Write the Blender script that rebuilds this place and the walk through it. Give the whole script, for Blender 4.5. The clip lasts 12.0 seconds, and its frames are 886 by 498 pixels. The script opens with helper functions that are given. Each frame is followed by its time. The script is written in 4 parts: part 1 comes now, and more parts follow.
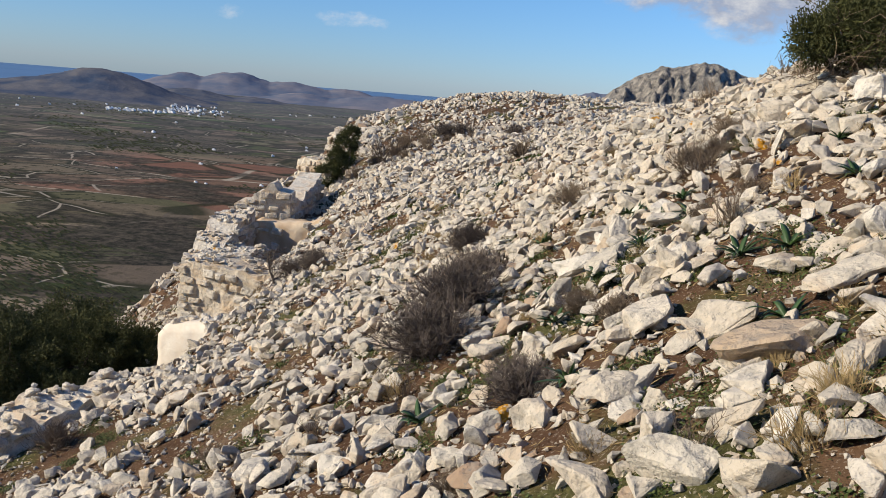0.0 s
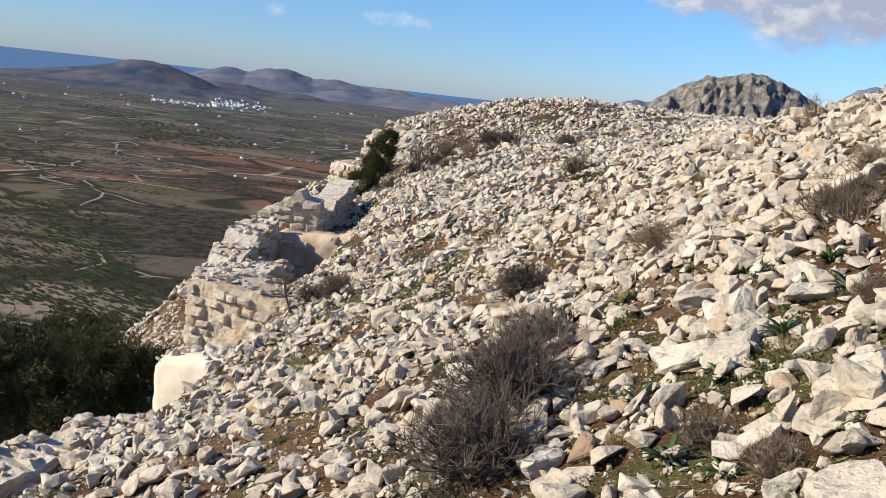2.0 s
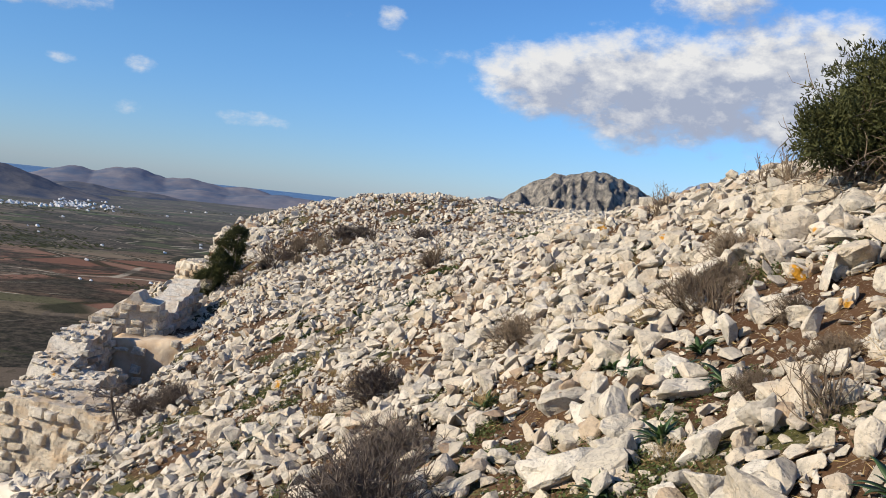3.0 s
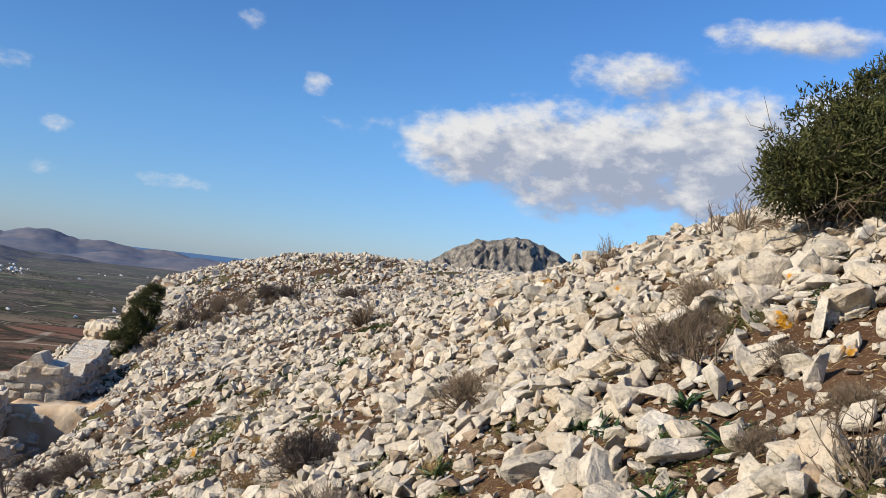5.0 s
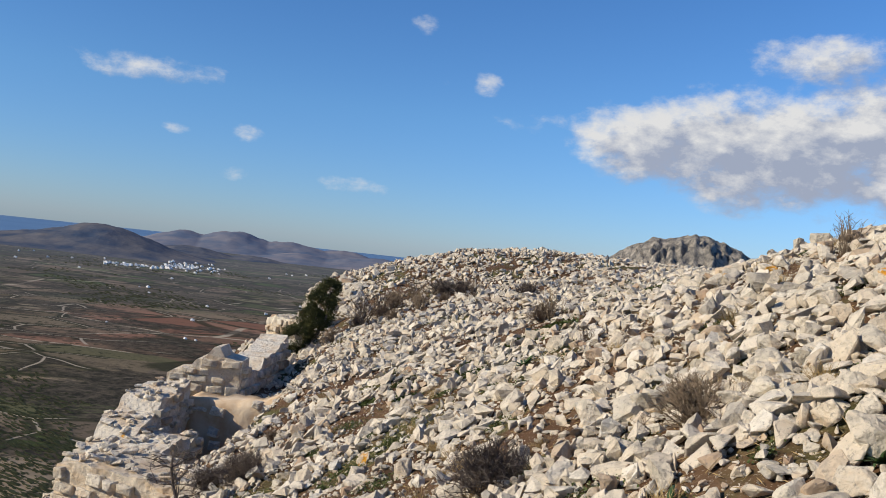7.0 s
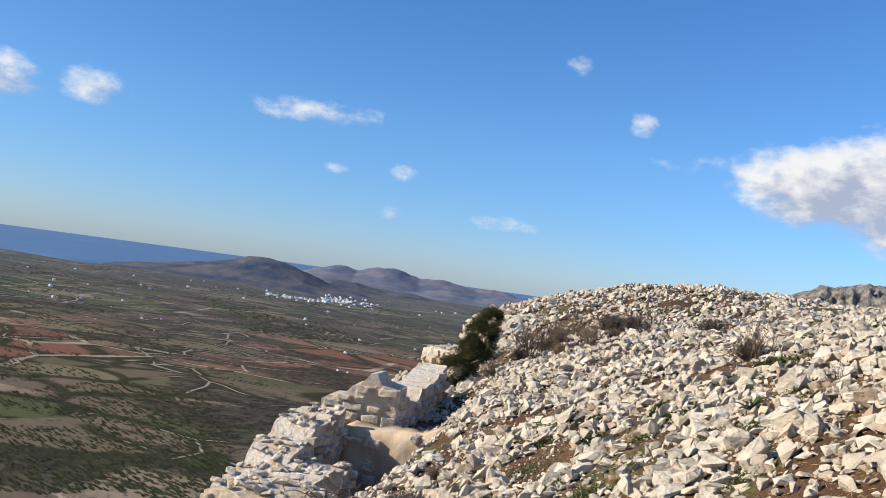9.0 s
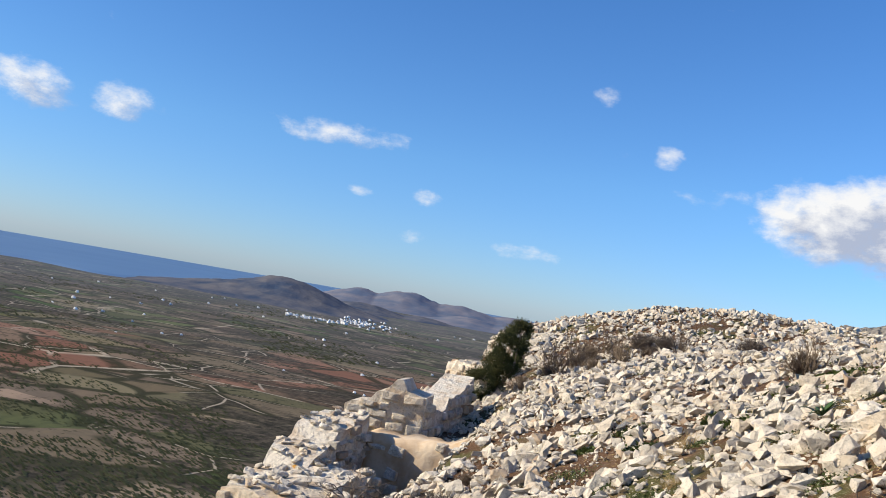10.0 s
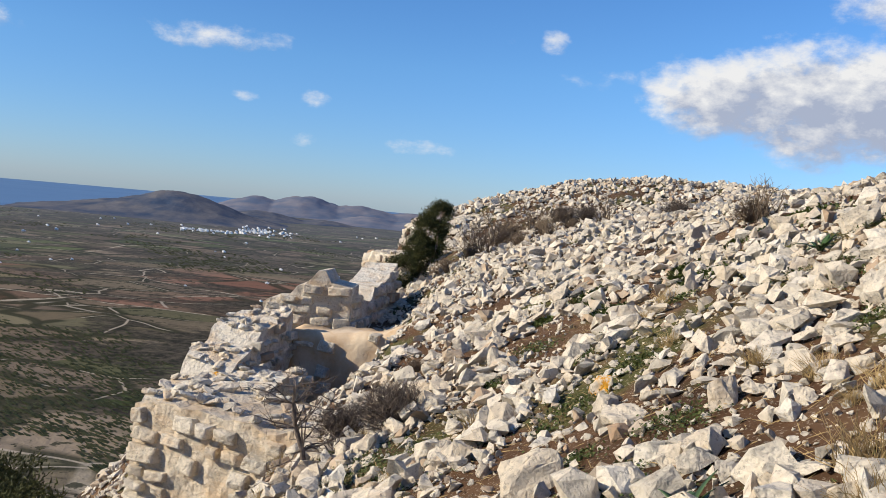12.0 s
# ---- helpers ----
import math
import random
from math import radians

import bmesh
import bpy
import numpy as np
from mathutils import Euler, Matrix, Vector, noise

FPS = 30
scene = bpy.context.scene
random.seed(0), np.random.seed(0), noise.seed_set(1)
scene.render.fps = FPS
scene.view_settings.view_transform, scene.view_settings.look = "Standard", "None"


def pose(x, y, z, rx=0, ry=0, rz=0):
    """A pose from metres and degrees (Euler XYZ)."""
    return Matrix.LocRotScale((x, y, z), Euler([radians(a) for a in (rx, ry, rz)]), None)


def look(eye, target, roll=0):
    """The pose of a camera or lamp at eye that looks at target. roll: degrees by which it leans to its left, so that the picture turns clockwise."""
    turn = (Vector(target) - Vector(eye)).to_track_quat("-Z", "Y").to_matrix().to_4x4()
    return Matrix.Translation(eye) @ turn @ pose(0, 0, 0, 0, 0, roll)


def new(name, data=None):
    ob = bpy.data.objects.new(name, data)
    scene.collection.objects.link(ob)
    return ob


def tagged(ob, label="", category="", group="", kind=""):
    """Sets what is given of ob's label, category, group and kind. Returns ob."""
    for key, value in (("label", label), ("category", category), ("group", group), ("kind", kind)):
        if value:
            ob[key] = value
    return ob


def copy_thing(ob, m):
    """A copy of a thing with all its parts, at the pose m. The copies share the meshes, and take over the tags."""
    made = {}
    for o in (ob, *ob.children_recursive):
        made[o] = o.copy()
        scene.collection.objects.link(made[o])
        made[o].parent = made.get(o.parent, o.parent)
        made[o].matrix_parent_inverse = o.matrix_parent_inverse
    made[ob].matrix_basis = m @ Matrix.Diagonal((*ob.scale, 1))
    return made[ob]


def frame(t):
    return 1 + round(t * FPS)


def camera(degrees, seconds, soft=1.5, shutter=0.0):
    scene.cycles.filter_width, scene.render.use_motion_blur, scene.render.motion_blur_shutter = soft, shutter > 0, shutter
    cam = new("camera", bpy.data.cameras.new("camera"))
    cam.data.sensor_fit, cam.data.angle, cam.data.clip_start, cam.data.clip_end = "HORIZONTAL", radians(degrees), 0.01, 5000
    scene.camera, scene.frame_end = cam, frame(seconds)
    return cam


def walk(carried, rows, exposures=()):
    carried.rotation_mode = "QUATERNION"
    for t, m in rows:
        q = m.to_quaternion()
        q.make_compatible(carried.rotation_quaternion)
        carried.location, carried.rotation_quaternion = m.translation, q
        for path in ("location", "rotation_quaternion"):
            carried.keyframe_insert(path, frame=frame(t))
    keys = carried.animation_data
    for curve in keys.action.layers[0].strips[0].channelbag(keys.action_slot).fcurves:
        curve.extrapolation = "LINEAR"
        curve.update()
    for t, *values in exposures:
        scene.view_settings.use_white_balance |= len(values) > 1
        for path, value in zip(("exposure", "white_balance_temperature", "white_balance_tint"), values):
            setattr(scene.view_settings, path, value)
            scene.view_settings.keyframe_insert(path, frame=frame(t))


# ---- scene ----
cam = camera(55.1, 12.0, soft=0.8)
PATH = [
    (0, (1.001, 0.0, 1.852), (0.778, 1.952, 1.479), 4.7),
    (0.5, (0.934, 0.417, 1.921), (0.637, 2.351, 1.504), 4.7),
    (1, (0.818, 0.843, 1.944), (0.393, 2.747, 1.505), 4.6),
    (1.5, (0.733, 1.266, 1.928), (0.292, 3.171, 1.506), 5.4),
    (2, (0.652, 1.772, 1.88), (0.346, 3.712, 1.503), 6.5),
    (2.5, (0.633, 2.142, 1.908), (0.503, 4.116, 1.613), 6.4),
    (3, (0.687, 2.384, 1.813), (0.678, 4.38, 1.695), 6.1),
    (3.5, (0.592, 2.618, 1.738), (0.723, 4.613, 1.699), 5.3),
    (5.5, (0.567, 3.176, 1.594), (0.708, 5.17, 1.655), 6.9),
    (6, (0.556, 3.426, 1.534), (0.639, 5.425, 1.525), 7.1),
    (6.5, (0.495, 3.648, 1.567), (0.439, 5.647, 1.552), 6.9),
    (7, (0.438, 4.077, 1.508), (0.19, 6.062, 1.515), 6.2),
    (7.5, (0.308, 4.469, 1.4), (-0.128, 6.42, 1.441), 6.2),
    (9.5, (-0.265, 5.492, 1.066), (-0.894, 7.389, 1.143), 8.7),
    (10, (-0.401, 5.721, 0.852), (-1.055, 7.608, 0.962), 9.9),
    (10.5, (-0.536, 5.989, 0.68), (-1.179, 7.88, 0.78), 8.8),
    (11, (-0.729, 6.138, 0.565), (-1.312, 8.051, 0.563), 4.7),
    (11.5, (-0.858, 6.355, 0.546), (-1.358, 8.29, 0.455), 2.7),
    (12, (-0.954, 6.631, 0.54), (-1.351, 8.589, 0.442), 5.2),
]

walk(cam, [(t, look(eye, target, roll)) for t, eye, target, roll in PATH],
     exposures=[(0.0, 0.14), (0.8, 0.14), (1.5, 0.36), (2.5, 0.24), (3.5, 0.2), (5.5, 0.14), (7.5, 0.06), (9.5, 0.42), (11.0, 0.42), (12.0, 0.28)])

# ---- world and sun ----
SUN_AZ, SUN_EL = -111.0, 29.0
world = bpy.data.worlds.new("sky")
scene.world = world
world.use_nodes = True
wn, wl = world.node_tree.nodes, world.node_tree.links
wn.clear()


def wmath(op, a, b=None, c=None, clamp=False):
    n = wn.new("ShaderNodeMath")
    n.operation, n.use_clamp = op, clamp
    for slot, v in enumerate((a, b, c)):
        if v is None:
            continue
        if isinstance(v, (int, float)):
            n.inputs[slot].default_value = v
        else:
            wl.new(v, n.inputs[slot])
    return n.outputs[0]


sky = wn.new("ShaderNodeTexSky")
sky.sky_type = "NISHITA"
sky.sun_disc = False
sky.sun_elevation, sky.sun_rotation = radians(SUN_EL), radians(SUN_AZ)
sky.altitude, sky.air_density, sky.dust_density, sky.ozone_density = 300, 1.0, 0.15, 5.0
coord = wn.new("ShaderNodeTexCoord")
sep = wn.new("ShaderNodeSeparateXYZ")
wl.new(coord.outputs["Generated"], sep.inputs[0])
AZ = wmath("MULTIPLY", wmath("ARCTAN2", sep.outputs[0], sep.outputs[1]), 57.2958)
EL = wmath("MULTIPLY", wmath("ARCSINE", sep.outputs[2]), 57.2958)

def wnoise(at, scale, detail, rough, shift=0.0):
    n = wn.new("ShaderNodeTexNoise")
    n.inputs["Scale"].default_value, n.inputs["Detail"].default_value, n.inputs["Roughness"].default_value = scale, detail, rough
    m = wn.new("ShaderNodeVectorMath")
    m.operation = "ADD"
    m.inputs[1].default_value = (shift, shift * 0.7, shift * 0.3)
    wl.new(at, m.inputs[0])
    wl.new(m.outputs[0], n.inputs["Vector"])
    return n.outputs[0]


# azimuth, elevation, half width, half height, weight
CLOUDS = [(5.0, 8.5, 5.0, 3.0, 1.15), (13.0, 8.5, 9.0, 4.4, 1.4), (22.0, 9.0, 8.5, 4.9, 1.4), (31.0, 10.0, 9.0, 4.4, 1.3),
          (16.0, 14.0, 4.8, 1.7, 0.62), (26.0, 16.6, 6.5, 1.3, 0.62), (-5.2, 11.3, 1.1, 0.9, 0.6), (-13.3, 3.7, 2.4, 0.6, 0.5),
          (-27.5, 9.6, 4.4, 1.0, 0.58), (-41.0, 8.6, 2.5, 1.2, 0.72), (-46.5, 8.4, 2.9, 1.5, 0.72), (-25.3, 6.1, 1.0, 0.4, 0.45),
          (-20.8, 6.2, 1.1, 0.6, 0.36), (-21.3, 3.8, 1.1, 0.5, 0.36), (-1.8, 9.3, 2.6, 0.7, 0.3), (-9.8, 14.9, 1.1, 0.8, 0.4)]


def thickness(az, el):
    """How thick the cloud stands at a bearing and height."""
    at = wn.new("ShaderNodeCombineXYZ")
    wl.new(az, at.inputs[0])
    wl.new(wmath("MULTIPLY", el, 1.6), at.inputs[1])
    cover = None
    for az0, el0, wa, we, weight in CLOUDS:
        da = wmath("DIVIDE", wmath("SUBTRACT", az, az0), wa)
        de = wmath("DIVIDE", wmath("SUBTRACT", el, el0), we)
        inside = wmath("SUBTRACT", 1.0, wmath("ADD", wmath("MULTIPLY", da, da), wmath("MULTIPLY", de, de)))
        inside = wmath("MULTIPLY", wmath("MAXIMUM", inside, -1.5), weight)
        cover = inside if cover is None else wmath("MAXIMUM", cover, inside)
    d = wmath("ADD", wmath("MULTIPLY", cover, 1.15), wmath("MULTIPLY", wmath("SUBTRACT", wnoise(at.outputs[0], 0.2, 8.0, 0.55), 0.51), 2.0))
    return wmath("ADD", d, wmath("MULTIPLY", wmath("SUBTRACT", wnoise(at.outputs[0], 0.55, 8.0, 0.6, 31.0), 0.5), 1.75))


density = thickness(AZ, EL)
# cloud that stands sunwards shades what lies behind it
sunward = thickness(wmath("SUBTRACT", AZ, 1.3), wmath("ADD", EL, 0.9))
mask = wn.new("ShaderNodeMapRange")
mask.interpolation_type = "SMOOTHSTEP"
mask.inputs["From Min"].default_value, mask.inputs["From Max"].default_value = 0.0, 1.1
wl.new(density, mask.inputs["Value"])
lit = wmath("MULTIPLY", wmath("SUBTRACT", density, sunward), 0.95)
lit = wmath("ADD", lit, wmath("SUBTRACT", 0.58, wmath("MULTIPLY", sunward, 0.32)), clamp=True)
tone = wn.new("ShaderNodeMix")
tone.data_type = "RGBA"
wl.new(lit, tone.inputs["Factor"])
tone.inputs[6].default_value = (3.6, 4.1, 5.3, 1)
tone.inputs[7].default_value = (7.7, 7.7, 7.7, 1)
clear = wn.new("ShaderNodeValToRGB")
wl.new(wmath("DIVIDE", EL, 30.0, clamp=True), clear.inputs[0])
tints = clear.color_ramp.elements
tints[0].position, tints[0].color = 0.0, (0.69, 0.87, 1.26, 1)
tints[1].position, tints[1].color = 1.0, (0.56, 0.99, 1.38, 1)
middle = tints.new(0.3)
middle.color = (0.75, 1.05, 1.32, 1)
air = wn.new("ShaderNodeMix")
air.data_type, air.blend_type = "RGBA", "MULTIPLY"
air.inputs["Factor"].default_value = 1.0
wl.new(sky.outputs[0], air.inputs[6])
wl.new(clear.outputs[0], air.inputs[7])
blend = wn.new("ShaderNodeMix")
blend.data_type = "RGBA"
wl.new(mask.outputs[0], blend.inputs["Factor"])
# the air is clearer and darker on the far side of the sea
glow = wmath("ADD", 1.0, wmath("MULTIPLY", wmath("SINE", wmath("RADIANS", wmath("ADD", AZ, 20.0))), 0.26))
pale = wn.new("ShaderNodeVectorMath")
pale.operation = "SCALE"
wl.new(air.outputs[2], pale.inputs[0])
wl.new(glow, pale.inputs["Scale"])
wl.new(pale.outputs[0], blend.inputs[6])
wl.new(tone.outputs[2], blend.inputs[7])
back = wn.new("ShaderNodeBackground")
back.inputs["Strength"].default_value = 0.092
wl.new(blend.outputs[2], back.inputs["Color"])
wout = wn.new("ShaderNodeOutputWorld")
wl.new(back.outputs[0], wout.inputs[0])

sun = new("sun", bpy.data.lights.new("sun", "SUN"))
sun.data.energy, sun.data.angle, sun.data.color = 5.0, radians(0.53), (1.0, 0.885, 0.715)
SUN_FROM = Vector((math.sin(radians(SUN_AZ)) * math.cos(radians(SUN_EL)), math.cos(radians(SUN_AZ)) * math.cos(radians(SUN_EL)), math.sin(radians(SUN_EL))))
sun.matrix_world = look(SUN_FROM * 50, (0, 0, 0))


# ---- materials ----
class Nodes:
    """A node material with short calls for textures and mixes."""

    def __init__(self, name, rough=0.9, spec=0.2):
        self.mat = bpy.data.materials.new(name)
        self.mat.use_nodes = True
        self.n, self.l = self.mat.node_tree.nodes, self.mat.node_tree.links
        self.out = self.n["Principled BSDF"]
        self.out.inputs["Roughness"].default_value = rough
        self.out.inputs["Specular IOR Level"].default_value = spec
        self.geo = self.n.new("ShaderNodeNewGeometry")
        self.pos = self.geo.outputs["Position"]

    def put(self, v, sock):
        if hasattr(v, "is_output"):
            self.l.new(v, sock)
        elif isinstance(v, (tuple, list)) and len(v) == 3 and sock.type == "RGBA":
            sock.default_value = (*v, 1)
        else:
            sock.default_value = v

    def noise(self, scale, detail=4.0, rough=0.55, vector=None):
        t = self.n.new("ShaderNodeTexNoise")
        t.inputs["Scale"].default_value, t.inputs["Detail"].default_value, t.inputs["Roughness"].default_value = scale, detail, rough
        self.put(vector or self.pos, t.inputs["Vector"])
        return t.outputs[0]

    def scaled(self, x, y, z, turn=0.0):
        m = self.n.new("ShaderNodeMapping")
        m.inputs["Scale"].default_value = (x, y, z)
        m.inputs["Rotation"].default_value = (0, 0, radians(turn))
        self.put(self.pos, m.inputs["Vector"])
        return m.outputs[0]

    def voronoi(self, scale, feature="F1", vector=None):
        t = self.n.new("ShaderNodeTexVoronoi")
        t.feature = feature
        t.inputs["Scale"].default_value = scale
        self.put(vector or self.pos, t.inputs["Vector"])
        return t.outputs

    def step(self, v, lo, hi, a=0.0, b=1.0):
        m = self.n.new("ShaderNodeMapRange")
        m.inputs["From Min"].default_value, m.inputs["From Max"].default_value = lo, hi
        m.inputs["To Min"].default_value, m.inputs["To Max"].default_value = a, b
        self.put(v, m.inputs["Value"])
        return m.outputs[0]

    def mix(self, f, a, b, how="MIX"):
        m = self.n.new("ShaderNodeMix")
        m.data_type, m.blend_type = "RGBA", how
        self.put(f, m.inputs["Factor"])
        self.put(a, m.inputs[6])
        self.put(b, m.inputs[7])
        return m.outputs[2]

    def math(self, op, a, b=0.0):
        m = self.n.new("ShaderNodeMath")
        m.operation = op
        self.put(a, m.inputs[0])
        self.put(b, m.inputs[1])
        return m.outputs[0]

    def ramp(self, v, stops):
        r = self.n.new("ShaderNodeValToRGB")
        self.put(v, r.inputs[0])
        e = r.color_ramp.elements
        while len(e) < len(stops):
            e.new(0.5)
        for k, (p, c) in enumerate(stops):
            e[k].position, e[k].color = p, (*c, 1)
        return r.outputs[0]

    def random(self):
        return self.n.new("ShaderNodeObjectInfo").outputs["Random"]

    def island(self):
        return self.geo.outputs["Random Per Island"]

    def colour(self, c):
        self.put(c, self.out.inputs["Base Color"])
        return self

    def bump(self, height, strength, distance=0.02):
        b = self.n.new("ShaderNodeBump")
        b.inputs["Strength"].default_value, b.inputs["Distance"].default_value = strength, distance
        self.put(height, b.inputs["Height"])
        self.l.new(b.outputs[0], self.out.inputs["Normal"])
        return self


def limestone(name, pick, warm=0.0, crust=0.0):
    m = Nodes(name, 0.92, 0.15)
    r = m.island() if pick == "island" else m.random()
    base = m.ramp(r, [(0.0, (0.47, 0.42, 0.34)), (0.2, (0.66, 0.59, 0.47)), (0.5, (0.60, 0.51, 0.385)), (0.86, (0.73, 0.67, 0.56)), (0.95, (0.52, 0.41, 0.29)), (1.0, (0.38, 0.26, 0.165))])
    grey = m.step(m.noise(6.5, 7.0, 0.7), 0.50, 0.64)
    c = m.mix(m.math("MULTIPLY", grey, 0.62), base, (0.27, 0.25, 0.21))
    ochre = m.step(m.noise(3.1, 5.0, 0.6, m.scaled(1, 1, 1.7, 20)), 0.56 - warm, 0.72 - warm)
    c = m.mix(m.math("MULTIPLY", ochre, 0.6), c, (0.56, 0.40, 0.24))
    mottle = m.step(m.noise(17.0, 6.0, 0.75), 0.52, 0.66)
    c = m.mix(m.math("MULTIPLY", mottle, 0.28), c, (0.24, 0.225, 0.195))
    speck = m.step(m.noise(40.0, 4.0, 0.75), 0.56, 0.66)
    c = m.mix(m.math("MULTIPLY", speck, 0.6), c, (0.20, 0.19, 0.17))
    lichen = m.step(m.noise(1.7, 3.0, 0.5), 0.735 - crust, 0.76 - crust)
    c = m.mix(m.math("MULTIPLY", lichen, m.step(m.noise(24.0, 3.0), 0.42, 0.5)), c, (0.55, 0.27, 0.03))
    m.colour(c)
    h = m.math("ADD", m.noise(14.0, 7.0, 0.62), m.math("MULTIPLY", m.voronoi(7.0, "DISTANCE_TO_EDGE")[0], 0.18))
    m.bump(h, 1.0, 0.045)
    return m.mat


ROCK_ONE = limestone("limestone_piece", "object")
LICHEN_ROCK = limestone("lichen_limestone", "object", 0.0, 0.24)
ROCK_MANY = limestone("limestone_rubble", "island")
WALL_STONE = limestone("wall_limestone", "object", 0.05)
WALL_CORE = limestone("wall_rubble_core", "object", 0.10)


def soil_material():
    m = Nodes("stony_soil", 0.97, 0.1)
    a = m.noise(1.1, 6.0, 0.6)
    c = m.ramp(a, [(0.3, (0.060, 0.034, 0.019)), (0.5, (0.105, 0.057, 0.030)), (0.62, (0.14, 0.083, 0.046)), (0.75, (0.19, 0.125, 0.075))])
    grass = m.step(m.noise(0.9, 5.0, 0.6, m.scaled(1, 1, 1, 50)), 0.53, 0.62)
    fine = m.noise(32.0, 4.0, 0.7)
    green = m.ramp(fine, [(0.3, (0.035, 0.045, 0.012)), (0.55, (0.085, 0.095, 0.03)), (0.75, (0.19, 0.16, 0.075))])
    c = m.mix(m.math("MULTIPLY", grass, 0.8), c, green)
    crumbs = m.step(m.noise(60.0, 3.0, 0.6), 0.58, 0.66)
    c = m.mix(m.math("MULTIPLY", crumbs, 0.55), c, (0.42, 0.36, 0.28))
    m.colour(c)
    m.bump(m.math("ADD", m.noise(22.0, 6.0, 0.7), m.noise(5.0, 3.0)), 0.8, 0.04)
    return m.mat


def valley_material():
    """Farmed land: long strips of plough, fallow and pasture, hedges, dry stone walls, lanes, dark scrub doubling as
    cloud shadow, and painted haze.
    """
    m = Nodes("valley_fields", 1.0, 0.0)
    warp = m.n.new("ShaderNodeVectorMath")
    warp.operation = "MULTIPLY_ADD"
    wob = m.n.new("ShaderNodeTexNoise")
    wob.inputs["Scale"].default_value = 0.012
    m.l.new(m.pos, wob.inputs["Vector"])
    m.l.new(wob.outputs["Color"], warp.inputs[0])
    warp.inputs[1].default_value = (34, 34, 0)
    m.l.new(m.pos, warp.inputs[2])

    def strips(sx, sy, feature):
        k = m.n.new("ShaderNodeMapping")
        k.inputs["Scale"].default_value = (sx, sy, 0)
        m.l.new(warp.outputs[0], k.inputs["Vector"])
        return m.voronoi(1.0, feature, k.outputs[0])

    cell = m.n.new("ShaderNodeSeparateColor")
    m.l.new(strips(0.022, 0.034, "F1")["Color"], cell.inputs[0])
    plot = m.n.new("ShaderNodeSeparateColor")
    m.l.new(strips(0.0065, 0.010, "F1")["Color"], plot.inputs[0])
    field = m.ramp(cell.outputs[0], [(0.0, (0.085, 0.075, 0.06)), (0.2, (0.15, 0.12, 0.09)), (0.36, (0.075, 0.09, 0.045)), (0.52, (0.20, 0.15, 0.11)), (0.66, (0.12, 0.105, 0.07)), (0.8, (0.06, 0.105, 0.03)), (0.92, (0.26, 0.205, 0.15)), (1.0, (0.11, 0.088, 0.066))])
    red = m.ramp(cell.outputs[1], [(0.0, (0.19, 0.10, 0.07)), (0.3, (0.235, 0.135, 0.095)), (0.45, (0.13, 0.092, 0.065)), (0.62, (0.28, 0.185, 0.135)), (0.78, (0.075, 0.072, 0.042)), (1.0, (0.29, 0.215, 0.155))])
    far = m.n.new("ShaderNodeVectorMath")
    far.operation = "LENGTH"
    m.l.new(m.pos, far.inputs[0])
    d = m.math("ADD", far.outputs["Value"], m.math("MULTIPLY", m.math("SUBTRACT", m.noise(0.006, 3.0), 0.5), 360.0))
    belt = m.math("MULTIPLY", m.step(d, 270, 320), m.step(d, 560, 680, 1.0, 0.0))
    c = m.mix(m.math("MULTIPLY", belt, m.step(plot.outputs[0], 0.12, 0.16)), field, red)
    edge = strips(0.022, 0.034, "DISTANCE_TO_EDGE")[0]
    hedge = m.math("MULTIPLY", m.step(edge, 0.05, 0.11, 1.0, 0.0), m.step(m.noise(0.02, 3.0), 0.38, 0.44))
    c = m.mix(m.math("MULTIPLY", hedge, 0.85), c, (0.03, 0.034, 0.022))
    lane = m.step(strips(0.0065, 0.010, "DISTANCE_TO_EDGE")[0], 0.006, 0.012, 1.0, 0.0)
    c = m.mix(m.math("MULTIPLY", lane, m.step(m.noise(0.008, 2.0), 0.46, 0.5, 0.0, 0.8)), c, (0.42, 0.36, 0.27))
    # dark patches: scrub, with the valley's cloud shadow painted in as more of it
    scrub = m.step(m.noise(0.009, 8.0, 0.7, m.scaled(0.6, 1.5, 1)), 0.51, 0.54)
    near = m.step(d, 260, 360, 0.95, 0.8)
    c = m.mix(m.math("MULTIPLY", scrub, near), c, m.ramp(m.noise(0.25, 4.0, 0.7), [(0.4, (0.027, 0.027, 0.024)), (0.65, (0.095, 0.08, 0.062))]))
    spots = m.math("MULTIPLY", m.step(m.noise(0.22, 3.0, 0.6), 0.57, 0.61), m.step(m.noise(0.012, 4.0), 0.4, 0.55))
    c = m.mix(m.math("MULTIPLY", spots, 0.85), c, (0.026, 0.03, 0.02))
    wallish = m.math("MULTIPLY", m.step(edge, 0.006, 0.016, 1.0, 0.0), m.step(m.noise(0.013, 3.0, 0.6), 0.5, 0.54))
    c = m.mix(m.math("MULTIPLY", wallish, 0.7), c, (0.42, 0.36, 0.28))
    furrow = m.step(m.noise(0.06, 6.0, 0.75, m.scaled(0.5, 1.6, 1)), 0.5, 0.66)
    c = m.mix(m.math("MULTIPLY", furrow, 0.25), c, (0.055, 0.058, 0.045))
    # aerial haze mixed into the field colour, paler and bluer with distance
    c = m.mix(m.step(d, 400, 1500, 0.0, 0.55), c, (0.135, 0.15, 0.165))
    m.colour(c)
    m.bump(m.noise(0.15, 5.0, 0.7), 0.5, 2.0)
    return m.mat


SOIL, VALLEY = soil_material(), valley_material()


